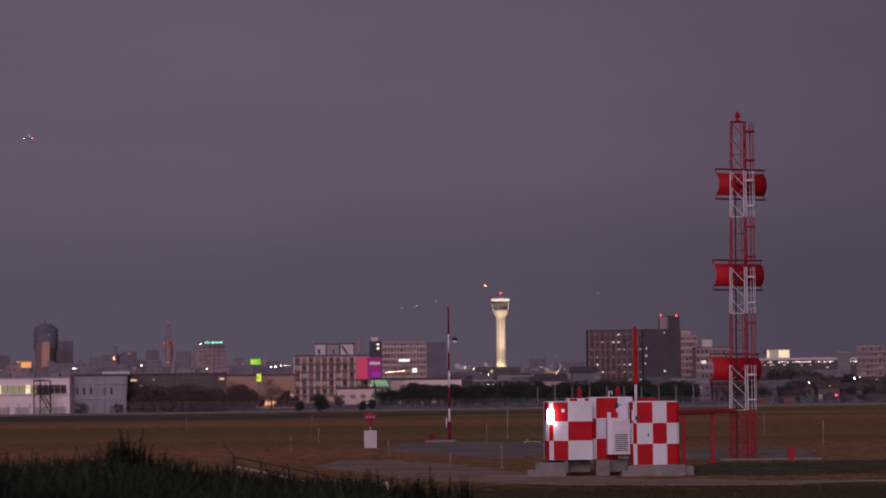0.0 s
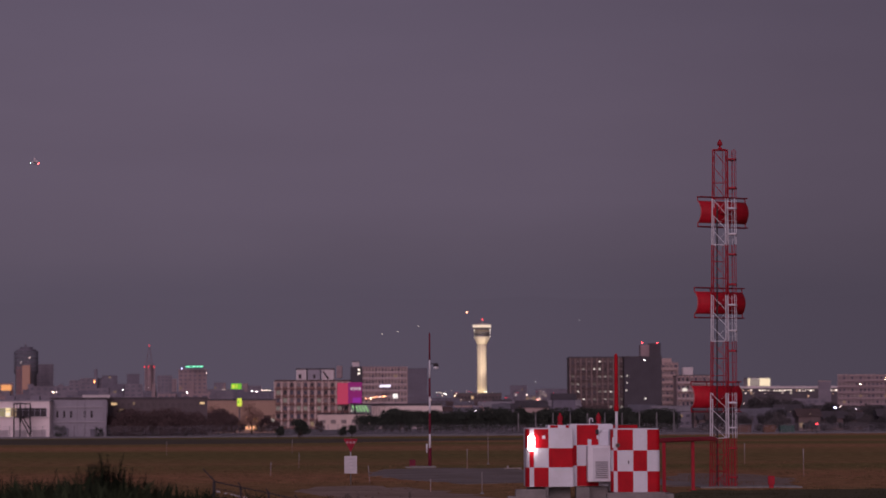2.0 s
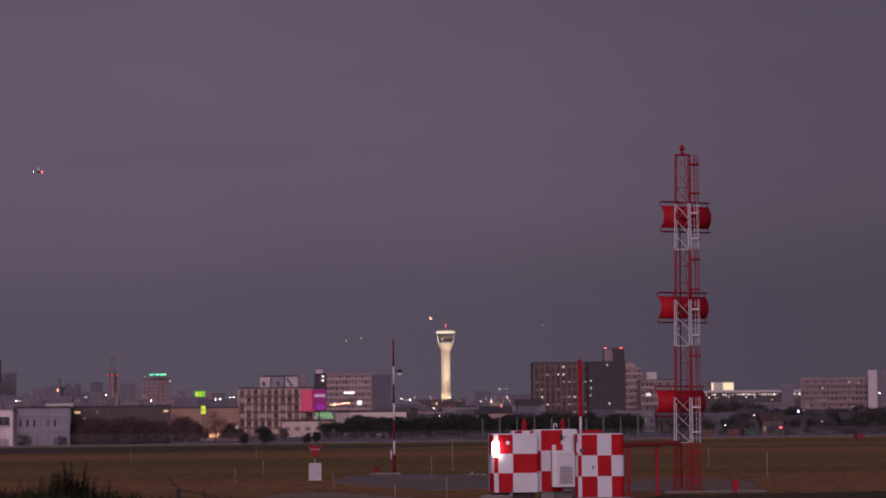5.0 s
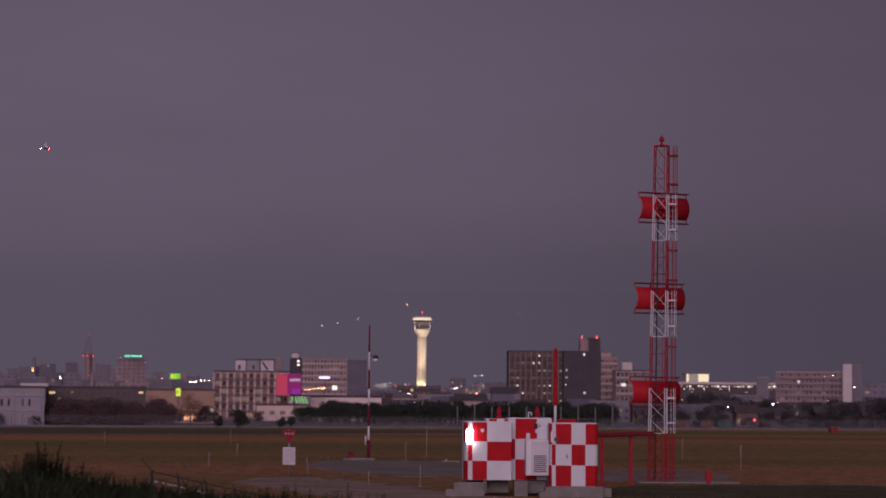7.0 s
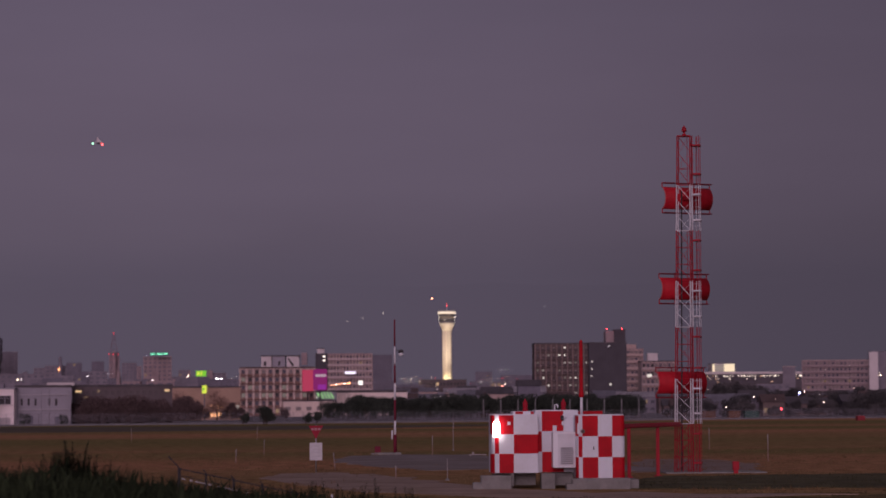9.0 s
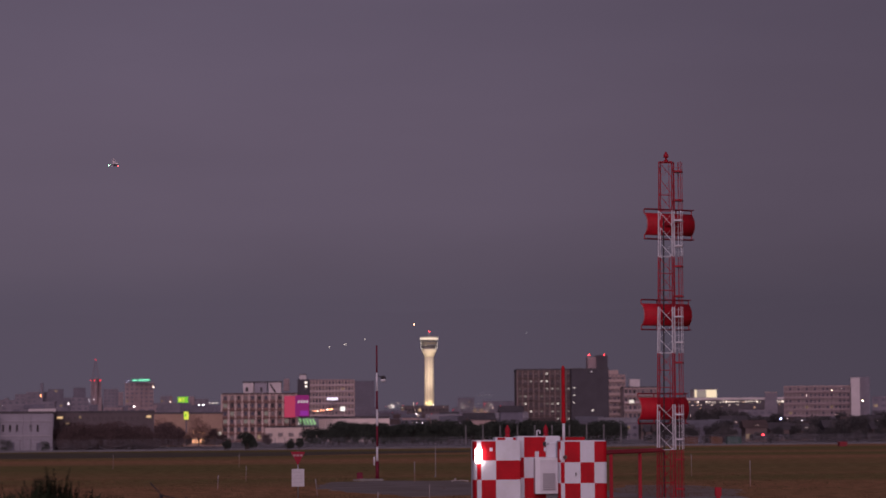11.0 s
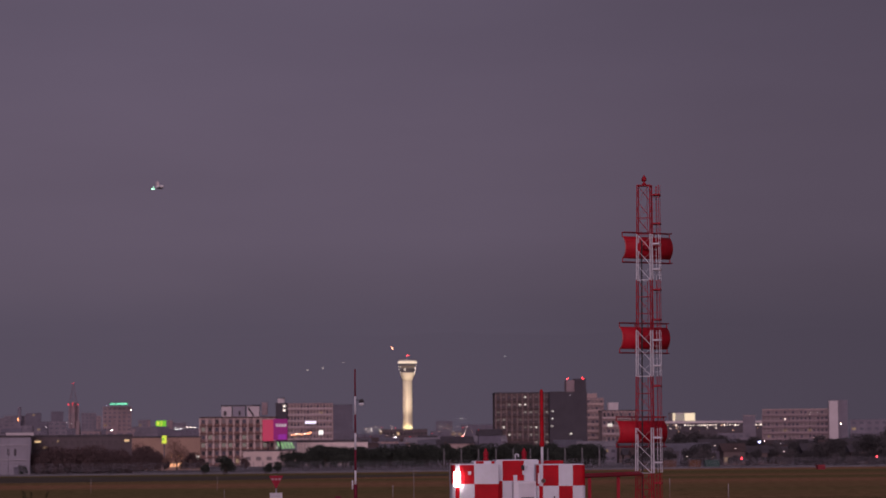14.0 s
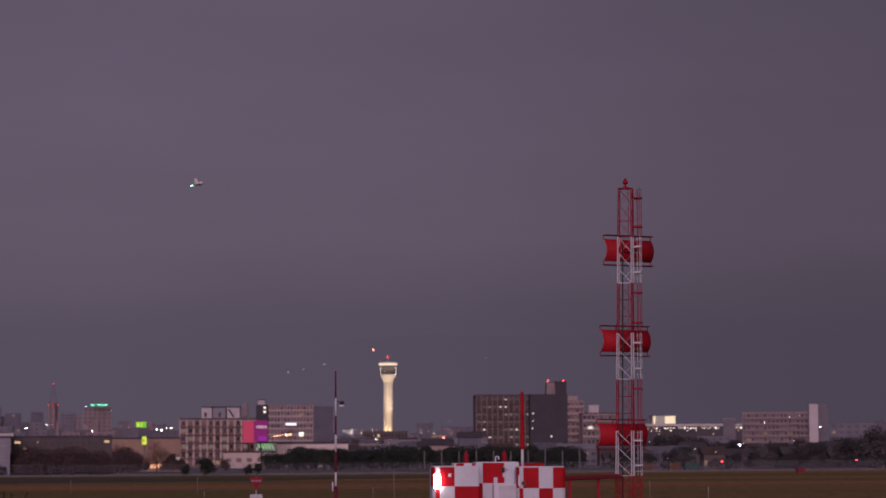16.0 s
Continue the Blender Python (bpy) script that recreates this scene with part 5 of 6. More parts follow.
# --- houses between the airfield and the far blocks
def make_house(x, y, w, d, h, wall, lit, roofs=(ROOF_DARK, ROOF_BROWN, ROOF_GREY, ROOF_PALE, ROOF_PALE)):
    g = thing("house", x, y, 0, "small two-storey house with a pitched roof", "house", "houses of the town")
    bm = bmesh.new()
    box(bm, -w / 2, w / 2, 0, d, -0.2, h)
    part("wall", bm, wall, g)
    bm = bmesh.new()
    o = 0.5
    v = [bm.verts.new(p) for p in ((-w / 2 - o, -o, h), (w / 2 + o, -o, h), (w / 2 + o, d + o, h), (-w / 2 - o, d + o, h), (-w / 2 - o, d / 2, h + 2.0), (w / 2 + o, d / 2, h + 2.0))]
    for q in ((0, 1, 5, 4), (2, 3, 4, 5), (1, 2, 5), (3, 0, 4), (3, 2, 1, 0)):
        bm.faces.new([v[i] for i in q])
    part("roof", bm, rng.choice(roofs), g)
    for zz in (1.5, 4.3) if h > 5 else (1.5,):
        for k in range(3):
            share("window", unit_box(pane_of(lit, [WIN_DIM], [PANE_HAZE])), g, -w / 3 + w / 3 * k, 0, zz, 1.4, 0.14, 1.1)


hr = random.Random(11)
for k in range(230):
    y = hr.uniform(820, 1480)
    b = hr.uniform(0.0, 0.062) if k > 150 else hr.uniform(-0.02, 0.235) if k > 30 else hr.uniform(-0.2, -0.06)
    if 0.055 < b < 0.10 and y > 960:
        continue
    if b < 0.03 and y < 1000:
        y += 260
    make_house(b * y, y, hr.uniform(7, 11), hr.uniform(7, 10), hr.uniform(5.2, 7.0) + (hr.uniform(0, 3.2) if k > 150 else 0), hr.choice([WALL_HAZE, WALL_HAZE_PINK, WALL_HAZE_DARK, WALL_PINK if k > 150 else WALL_BROWN]), 0.10)


for k in range(34):
    y = hr.uniform(650, 790)
    b = 0.113 + 0.14 * k / 33 + hr.uniform(-0.002, 0.002)
    make_house(b * y, y, hr.uniform(4.5, 7), hr.uniform(6, 8), hr.uniform(2.8, 5.4), hr.choice([WALL_HAZE, WALL_HAZE_DARK, WALL_SLATE, WALL_BROWN, WALL_BROWN]), 0.03, (ROOF_DARK, ROOF_DARK, ROOF_BROWN, ROOF_GREY))


# --- street lamps and lights of the town
LIGHTS = [
    (53.62, 1200, 12.38, 0.85, glow("lamp_pinkish_red", (1.0, 0.22, 0.18), 22)), (55.15, 1210, 13.25, 0.4, LAMP_WARM), (112.26, 2400, 37.47, 0.6, LAMP_WHITE),
    (105.87, 2400, 37.55, 0.55, LAMP_WHITE), (64.72, 1590, 17.91, 0.5, LAMP_WARM), (81.31, 1590, 17.35, 0.5, LAMP_WHITE),
    (55.22, 960, 8.27, 0.3, LAMP_WARM), (47.57, 800, 4.74, 0.25, LAMP_WHITE), (16.19, 900, 6.39, 0.28, LAMP_WHITE),
    (-32.66, 1300, 27.81, 0.8, LAMP_WARM),
    (-94.34, 1400, 18.93, 0.8, LAMP_WHITE), (-91.86, 1400, 18.90, 0.9, LAMP_WHITE), (-89.05, 1400, 19.80, 0.5, LAMP_WARM),
    (-86.56, 1400, 19.77, 0.5, LAMP_WARM), (-84.39, 1400, 19.74, 0.5, LAMP_WARM), (-110.18, 1400, 20.37, 0.5, LAMP_WARM),
    (-139.05, 1500, 19.52, 0.75, LAMP_WHITE), (-189.16, 1600, 22.88, 0.6, LAMP_WHITE), (-209.85, 1900, 28.92, 0.5, LAMP_WHITE),
    (-205.63, 1900, 28.87, 0.5, LAMP_WHITE), (-217.97, 1500, 20.15, 0.7, LAMP_WARM), (-215.97, 1500, 20.46, 0.6, LAMP_WHITE),
    (-204.65, 1500, 20.32, 0.5, LAMP_WARM), (-472.75, 2985, 73.18, 0.7, LAMP_WHITE), (-248.93, 1490, 24.40, 0.6, LAMP_WARM),
    (-242.61, 1400, 18.26, 0.5, LAMP_WHITE), (-186.84, 2190, 43.83, 0.6, LAMP_WARM), (-208.22, 2190, 47.99, 0.9, LAMP_BLUE),
    (43.65, 1780, 22.39, 0.6, LAMP_WHITE), (103.56, 640, 5.90, 0.62, LAMP_BLUE), (80.38, 520, 2.10, 0.5, LAMP_RED),
    (108.32, 520, 2.22, 0.5, LAMP_RED), (233.02, 1200, 16.56, 0.75, LAMP_WARM), (100.79, 700, 5.18, 0.3, LAMP_WARM),
    (239.30, 1290, 23.39, 0.4, LAMP_WHITE), (234.65, 1290, 22.85, 0.45, LAMP_WARM), (221.85, 1290, 20.35, 0.55, LAMP_WARM),
]
for x, y, z, r, m in LIGHTS:
    ball_lamp(x, y, z, r * 0.4, m)
lr = random.Random(23)
for k in range(46):
    y = lr.uniform(900, 2300)
    b = lr.uniform(-0.17, 0.24) if k < 22 else lr.uniform(0.015, 0.06)
    ball_lamp(b * y, y, lr.uniform(6, 12) * (y / 1500), lr.uniform(0.06, 0.17) * y / 1300, lr.choice([LAMP_WARM, LAMP_WHITE, LAMP_DULL, LAMP_DULL]))
for k in range(44):
    y = lr.uniform(950, 1700)
    ball_lamp(lr.uniform(0.002, 0.062) * y, y, EYE + lr.uniform(0.001, 0.0115) * y, lr.uniform(0.08, 0.20) * y / 1300, lr.choice([LAMP_WARM, LAMP_WHITE, LAMP_DULL, LAMP_DULL, LAMP_DULL]))
for k in range(60):
    y = lr.uniform(1100, 1750)
    ball_lamp(lr.uniform(0.004, 0.060) * y, y, EYE + lr.uniform(0.0035, 0.0115) * y, lr.uniform(0.10, 0.24) * y / 1300, LAMP_DULL if k % 3 else glow("lamp_dull_red", (1.0, 0.42, 0.30), 3.5))
for k in range(26):
    y = lr.uniform(620, 900)
    ball_lamp(lr.uniform(0.125, 0.235) * y, y, EYE + lr.uniform(-0.002, 0.006) * y, lr.uniform(0.05, 0.11) * y / 700, lr.choice([LAMP_WARM, LAMP_DULL, LAMP_DULL, LAMP_WHITE]))
for x, z, r, m in ((80.51, 201.11, 1.25, glow("lamp_hill_orange", (1.0, 0.40, 0.22), 9)), (287.84, 185.00, 0.7, glow("lamp_faint", (0.9, 0.85, 0.9), 0.6)), (-75.38, 160.23, 0.8, glow("lamp_hill", (1.0, 0.85, 0.75), 1.4)),
                   (-47.17, 165.10, 0.9, MATS["lamp_hill"]), (-9.53, 174.03, 0.8, MATS["lamp_hill"])):
    hh = hill_height(x)
    s = thing("hillside_lamp", x, 4600 + 100 * z / hh - 2, z, "lone lamp burning high on the hillside", "lamp", "lamps on the hill")
    share("lamp_head", unit_ball(m), s, 0, 0, 0, r, r, r)


# ---------------------------------------------------------------- airfield fence and hedge
def make_fence():
    x0, y0 = -90.98, 452.0
    x1, y1 = 138.15, 560.0
    f = thing("perimeter_fence", x0, y0, 0, "grey airfield perimeter fence on a pale concrete kerb", "fence")
    dx, dy = x1 - x0, y1 - y0
    L = math.hypot(dx, dy)
    f.rotation_euler = (0, 0, math.atan2(dy, dx))
    bm = bmesh.new()
    box(bm, 0, L, -0.2, 0.2, -0.2, 0.34, 0.04)
    part("kerb", bm, mat("pale_concrete", (0.165, 0.155, 0.175), 0.9, 0, 0.15, 4), f)
    post = mesh_of(tube(bmesh.new(), (0, 0, 0.3), (0, 0, 2.3), 0.04, n=6), "post", mat("weathered_fence_steel", (0.13, 0.12, 0.14), 0.7, 0.2, 0.15, 2))
    n = int(L / 2.0)
    for k in range(n + 1):
        share("post", post, f, k * L / n, 0, 0)
    for z in (1.0, 1.6, 2.25):
        bm = bmesh.new()
        tube(bm, (0, 0, z), (L, 0, z), 0.012, n=4)
        part("rail_wire", bm, MATS["weathered_fence_steel"], f)


make_fence()


def fence_mesh():
    """The upright wires of the perimeter fence, too many to count."""
    x0, y0, x1, y1 = -90.98, 452.0, 138.15, 560.0
    bm = bmesh.new()
    n = 1150
    for k in range(n):
        t = (k + 0.5) / n
        x, y = x0 + (x1 - x0) * t, y0 + (y1 - y0) * t
        box(bm, x - 0.007, x + 0.007, y - 0.1, y - 0.08, 0.3, 2.2)
    tagged(new("fence_wires", mesh_of(bm, "fence_wires", mat("pale_fence_wire", (0.36, 0.35, 0.42), 0.7, 0.1, 0.1, 2))), "pale upright wire infill of the perimeter fence", "fence", "", "stuff")


fence_mesh()
rd = bmesh.new()
vs = [(-83.5, 346.4), (-106.5, 441.5), (-17.8, 428.5), (44.0, 431.0), (19.1, 405.8), (-14.8, 354.9), (-44.0, 337.4)]
prism(rd, vs, -0.02, 0.03)
structure("road_perimeter", rd, mat("dark_road_asphalt", (0.088, 0.068, 0.046), 0.95, 0, 0.2, 4.0), "dark perimeter road along the fence")

# dark foliage is lifted in its colour for the haze over the belt
LEAF_DARK = mat("dark_foliage", (0.044, 0.051, 0.044), 0.9, 0, 0.3, 1.6, island=0.3)
LEAF_BROWN = mat("autumn_foliage", (0.108, 0.073, 0.076), 0.9, 0, 0.25, 1.6, island=0.2)
LEAF_RUST = mat("rusty_half_bare_foliage", (0.30, 0.185, 0.155), 0.9, 0, 0.25, 1.6, island=0.25)
# far foliage: haze put into the leaf colour
LEAF_HAZE = mat("haze_tint_foliage", (0.062, 0.058, 0.062), 0.9, 0, 0.25, 2.0, island=0.2)
BARK = mat("bark", (0.06, 0.045, 0.04), 0.95, 0, 0.25, 0.3)


def crown_mesh(seed, w, h, count, leaf, material, base=0.25):
    """A crown of leaf clumps scattered in uneven lobes round forking limbs; the height h spans from the ground."""
    r = random.Random(seed)
    lobes = [(r.uniform(-0.32, 0.32) * w, r.uniform(-0.3, 0.3) * w, h * r.uniform(base + 0.15, 0.82), r.uniform(0.2, 0.34) * w) for _ in range(7)]
    verts, faces = [], []
    for _ in range(count):
        lx, ly, lz, lr_ = r.choice(lobes)
        d = Vector((r.gauss(0, 1), r.gauss(0, 1), r.gauss(0, 0.8))).normalized() * lr_ * (r.random() ** 0.45)
        c = Vector((lx, ly, lz)) + Vector((d.x, d.y, d.z * min(1.0, h / w)))
        c.z = max(h * base * 0.6, min(h, c.z))
        q = Euler((r.uniform(0, 6.3), r.uniform(0, 6.3), r.uniform(0, 6.3))).to_matrix()
        s = leaf * r.uniform(0.6, 1.5)
        k = len(verts)
        for p in ((-1, 0, 0), (0, -0.55, 0.15), (1, 0, 0), (0, 0.55, 0.15)):
            verts.append(c + q @ (Vector(p) * s))
        faces.append((k, k + 1, k + 2, k + 3))
    me = bpy.data.meshes.new("crown")
    me.from_pydata([tuple(v) for v in verts], [], faces)
    me.materials.append(material)
    return me, lobes


def tree_kind(seed, w, h, count, leaf, material, base=0.25):
    me, lobes = crown_mesh(seed, w, h, count, leaf, material, base)
    bm = bmesh.new()
    tr = 0.03 * h
    tube(bm, (0, 0, -0.3), (0, 0, h * 0.45), tr, tr * 0.6, n=7)
    for lx, ly, lz, _ in lobes:
        tube(bm, (0, 0, h * base), (lx * 0.8, ly * 0.8, lz), tr * 0.45, tr * 0.15, n=5)
    return me, mesh_of(bm, "trunk", BARK)


def plant_tree(kind, x, y, z, s, turn, label, group, name="tree"):
    t = thing(name, x, y, z, label, "tree" if name == "tree" else name, group, turn)
    for nm, me in (("crown", kind[0]), ("trunk", kind[1])):
        share(nm, me, t, 0, 0, 0, s, s, s)


HEDGE = [tree_kind(31 + k, 5.0, 5.6, 2600, 0.19, LEAF_DARK, 0.08) for k in range(4)]
BROWN = [tree_kind(51 + k, 7.0, 7.0, 3200, 0.17, LEAF_BROWN, 0.12) for k in range(3)]
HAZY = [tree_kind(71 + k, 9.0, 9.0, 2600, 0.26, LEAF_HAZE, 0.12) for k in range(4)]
# a paler leaf colour, with more haze painted in
HAZY += [tree_kind(76 + k, 7.5, 8.2, 1500, 0.26, mat("haze_tint_pale_foliage", (0.098, 0.088, 0.094), 0.9, 0, 0.25, 2.0, island=0.25), 0.15) for k in range(3)]
RUST = [tree_kind(81 + k, 6.0, 8.0, 2100, 0.17, LEAF_RUST, 0.2) for k in range(3)]
tr = random.Random(8)
hx0, hx1 = -15.40, 64.10
n = 72
for k in range(n):
    x = hx0 + (hx1 - hx0) * k / (n - 1) + tr.uniform(-0.5, 0.5)
    s = tr.uniform(0.88, 1.14) * (0.72 if k < 5 else 1.0)
    plant_tree(tr.choice(HEDGE), x, 660 + tr.uniform(-3, 3), 0, s, tr.uniform(0, 360), "dense dark evergreen in a shelter belt", "evergreens of the shelter belt")
for k in range(46):
    x = -59.17 + (-41.20 - -59.17) * k / 45
    s = tr.uniform(0.36, 0.80)
    plant_tree(tr.choice(BROWN), x + tr.uniform(-0.6, 0.6), 481 + tr.uniform(-5, 5), 0, s, tr.uniform(0, 360), "brown autumn shrub in front of the low halls", "shrubs along the fence")
for x, s in ((-66.68, 0.42), (-59.72, 0.36), (-22.56, 0.62), (-22.97, 0.55), (-15.29, 0.4), (-13.21, 0.42), (-26.71, 0.42)):
    plant_tree(tr.choice(HEDGE), x, 468 + tr.uniform(-1, 1), 0, s, tr.uniform(0, 360), "dark rounded shrub beside the fence", "dark shrubs along the fence")
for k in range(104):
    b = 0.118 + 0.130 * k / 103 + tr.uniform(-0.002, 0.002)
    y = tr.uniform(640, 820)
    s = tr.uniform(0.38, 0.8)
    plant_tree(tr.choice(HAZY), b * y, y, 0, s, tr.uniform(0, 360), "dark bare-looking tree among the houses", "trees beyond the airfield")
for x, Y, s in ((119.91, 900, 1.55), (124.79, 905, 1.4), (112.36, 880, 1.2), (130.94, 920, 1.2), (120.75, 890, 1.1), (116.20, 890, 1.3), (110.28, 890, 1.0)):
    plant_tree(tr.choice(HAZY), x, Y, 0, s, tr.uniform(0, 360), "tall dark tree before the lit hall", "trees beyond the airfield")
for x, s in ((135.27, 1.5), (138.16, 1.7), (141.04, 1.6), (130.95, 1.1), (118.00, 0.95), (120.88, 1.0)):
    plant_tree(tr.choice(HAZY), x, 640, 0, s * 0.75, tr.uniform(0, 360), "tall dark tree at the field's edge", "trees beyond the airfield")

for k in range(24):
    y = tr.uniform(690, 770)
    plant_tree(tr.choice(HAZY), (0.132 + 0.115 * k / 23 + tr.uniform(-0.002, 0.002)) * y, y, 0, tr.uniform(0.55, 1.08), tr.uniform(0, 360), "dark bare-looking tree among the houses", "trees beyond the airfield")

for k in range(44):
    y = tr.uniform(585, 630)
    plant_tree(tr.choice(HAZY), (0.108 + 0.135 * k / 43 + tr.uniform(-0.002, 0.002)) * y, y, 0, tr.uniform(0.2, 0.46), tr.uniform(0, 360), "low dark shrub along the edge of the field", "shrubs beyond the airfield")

for k in range(8):
    plant_tree(tr.choice(BROWN), -51.26 + 0.93 * k, 600 + tr.uniform(-8, 8), 0, tr.uniform(0.55, 0.9), tr.uniform(0, 360), "brown half-bare tree beside the shop", "trees beside the shop")

for x, s in ((-47.14, 0.5), (-45.51, 0.6), (-44.15, 0.42), (-38.85, 0.5), (-37.63, 0.62), (-36.41, 0.45), (-24.60, 0.5)):
    plant_tree(tr.choice(BROWN), x, 612, 0, s, tr.uniform(0, 360), "brown half-bare tree beside the shop", "trees beside the shop")

for k in range(17):
    if 11 <= k <= 15:      # the lit shop windows stand clear
        continue
    plant_tree(tr.choice(RUST), -52.2 + 0.72 * k + tr.uniform(-0.4, 0.4), 604 + tr.uniform(-5, 5), 0, tr.uniform(0.55, 1.0) * (1.0 if k < 6 or k > 12 else 0.75), tr.uniform(0, 360), "rusty half-bare tree before the brown shop", "trees beside the shop")

# storage boxes along the far edge of the field
for x, y, w, col, nm in ((80.09, 560, 3.2, (0.035, 0.08, 0.07), "teal"), (76.89, 565, 2.6, (0.13, 0.06, 0.035), "orange"), (71.21, 565, 3.0, (0.12, 0.06, 0.045), "rust"),
                         (87.52, 470, 1.4, (0.22, 0.03, 0.04), "red")):
    c = thing("storage_container", x, y, 0, nm + " painted storage box at the edge of the field", "container")
    bm = bmesh.new()
    box(bm, -w / 2, w / 2, 0, 2.2, -0.02, 1.7 if w > 2 else 0.9, 0.05)
    body = part("body", bm, mat(nm + "_box_paint", col, 0.7, 0, 0.2, 1.0), c)
    bm = bmesh.new()
    box(bm, -w * 0.2, w * 0.3, -0.05, -0.005, 0.2, 1.4 if w > 2 else 0.7, 0.01)
    part("door", bm, MATS[nm + "_box_paint"], body)

# concrete posts before the shelter belt
for k in range(10):
    x = 23.82 + 4.35 * k
    p = thing("concrete_post", x, 640, 0, "tall pale concrete post before the trees", "post", "posts before the trees")
    bm = bmesh.new()
    tube(bm, (0, 0, -0.2), (0, 0, 4.74), 0.17, 0.13, n=8)
    part("shaft", bm, mat("post_concrete", (0.20, 0.19, 0.20), 0.9, 0, 0.1, 2), p)


# ---------------------------------------------------------------- weeds and old fence on the bank
def make_weeds():
    r = random.Random(4)
    verts, faces = [], []
    for _ in range(26000):
        y = r.uniform(34, 60)
        x = r.uniform(-0.22, 0.2) * y
        z0 = bank(x, y)
        b = x / y
        cap = 1.0 if b < -0.1 else 0.85 if b < -0.035 else 0.85 - 0.42 * min(1, (b + 0.035) / 0.07)
        cap *= 0.75 + 0.5 * noise.noise((x * 0.35, y * 0.2, 0)) + 0.25 * noise.noise((x * 1.7, y * 0.9, 3))
        h = max(0.15, cap) * r.uniform(0.5, 1.1)
        lean = Vector((r.gauss(0, 0.22), r.gauss(0, 0.22), 1)).normalized()
        a = r.uniform(0, 6.28)
        side = Vector((math.cos(a), math.sin(a), 0)) * r.uniform(0.015, 0.045)
        base = Vector((x, y, z0 - 0.03))
        mid = base + lean * h * 0.6
        tip = base + lean * h + Vector((lean.x, lean.y, -0.2)) * h * 0.5
        k = len(verts)
        verts += [base - side, base + side, mid + side * 0.8, mid - side * 0.8, tip]
        faces += [(k, k + 1, k + 2, k + 3), (k + 3, k + 2, k + 4)]
    me = bpy.data.meshes.new("weeds")
    me.from_pydata([tuple(v) for v in verts], [], faces)
    me.materials.append(mat("dark_weeds", (0.022, 0.030, 0.015), 1.0, 0, 0.5, 3.2, island=0.4))
    tagged(new("rough_weeds", me), "dark rough weeds and long grass on the bank", "weeds", "", "stuff")


make_weeds()


TRACKS = [[(-3.2, 146.4), (-2.5, 164.0), (5.6, 166.5), (12.6, 135.0), (13.6, 120.3), (5.5, 128.8), (2.0, 125.9)],
          [(-5.8, 113.7), (-2.7, 123.8), (3.4, 102.0), (10.3, 91.2), (16.5, 89.3), (9.6, 86.8), (4.1, 88.4), (-3.4, 103.2)]]


def inside(x, y, ring):
    hit = False
    for (ax, ay), (bx, by) in zip(ring, ring[1:] + ring[:1]):
        if (ay > y) != (by > y) and x < ax + (bx - ax) * (y - ay) / (by - ay):
            hit = not hit
    return hit


def field_grass():
    """Short dry tufts over the near part of the field, thin on the hard ground."""
    r = random.Random(29)
    verts, faces, green = [], [], []
    for _ in range(13000):
        y = 61 + 125 * r.random() ** 1.15
        x = r.uniform(-0.19, 0.235) * y
        if any(inside(x, y, t) for t in TRACKS) and r.random() < 0.95:
            continue
        if 3.3 < x < 9.6 and 96.4 < y < 101:
            continue
        lush = y < 91 + 6 * noise.noise((x * 0.2, y * 0.1, 2)) or (x > 9.3 and 95.5 < y < 114)
        tall = 0.03 + 0.09 * max(0.0, 0.5 + 0.9 * noise.noise((x * 0.25, y * 0.12, 5)))
        for _ in range(4):
            a, h = r.uniform(0, 6.28), tall * r.uniform(0.6, 1.5)
            px, py = x + r.gauss(0, 0.12), y + r.gauss(0, 0.12)
            w = 0.02
            k = len(verts)
            verts += [(px - w * math.cos(a), py - w * math.sin(a), -0.01), (px + w * math.cos(a), py + w * math.sin(a), -0.01), (px + r.gauss(0, 0.05), py + r.gauss(0, 0.05), h)]
            faces.append((k, k + 1, k + 2))
            green.append(1 if lush else 0)
    me = bpy.data.meshes.new("grass_tufts")
    me.from_pydata(verts, [], faces)
    me.materials.append(mat("dry_grass_blades", (0.150, 0.080, 0.046), 1.0, 0, 0.4, 14.0, island=0.3, stain=(0.075, 0.060, 0.028)))
    me.materials.append(mat("green_grass_blades", (0.052, 0.046, 0.024), 1.0, 0, 0.4, 4.0, island=0.3))
    me.polygons.foreach_set("material_index", green)
    tagged(new("grass_tufts", me), "short dry brown and green grass tufts on the airfield", "grass", "", "stuff")


field_grass()


def tall_weed(seed):
    r = random.Random(seed)
    stem, leaves = bmesh.new(), bmesh.new()
    for s in range(13):
        bx, by = r.gauss(0, 0.19), r.gauss(0, 0.19)
        h = r.uniform(0.75, 1.0) * 1.5 * max(0.3, 1 - 1.5 * abs(bx))
        tx, ty = bx + r.gauss(0, 0.10), by + r.gauss(0, 0.10)
        tube(stem, (bx, by, -0.05), (tx, ty, h), 0.010, 0.004, n=4)
        for k in range(150):
            t = r.uniform(0.1, 1.02)
            p = Vector((bx + (tx - bx) * t, by + (ty - by) * t, h * t))
            a = r.uniform(0, 6.28)
            d = Vector((math.cos(a), math.sin(a), r.uniform(-0.1, 0.7))) * r.uniform(0.05, 0.13) * (1.25 - 0.75 * t)
            w = Vector((-math.sin(a), math.cos(a), 0)) * 0.016
            leaves.faces.new([leaves.verts.new(q) for q in (p - w * 0.4, p + d * 0.5 - w, p + d, p + d * 0.5 + w)])
    return mesh_of(stem, "stems", MATS["dark_weeds"]), mesh_of(leaves, "leaves", MATS["dark_weeds"])


WEEDS = [tall_weed(90 + k) for k in range(4)]
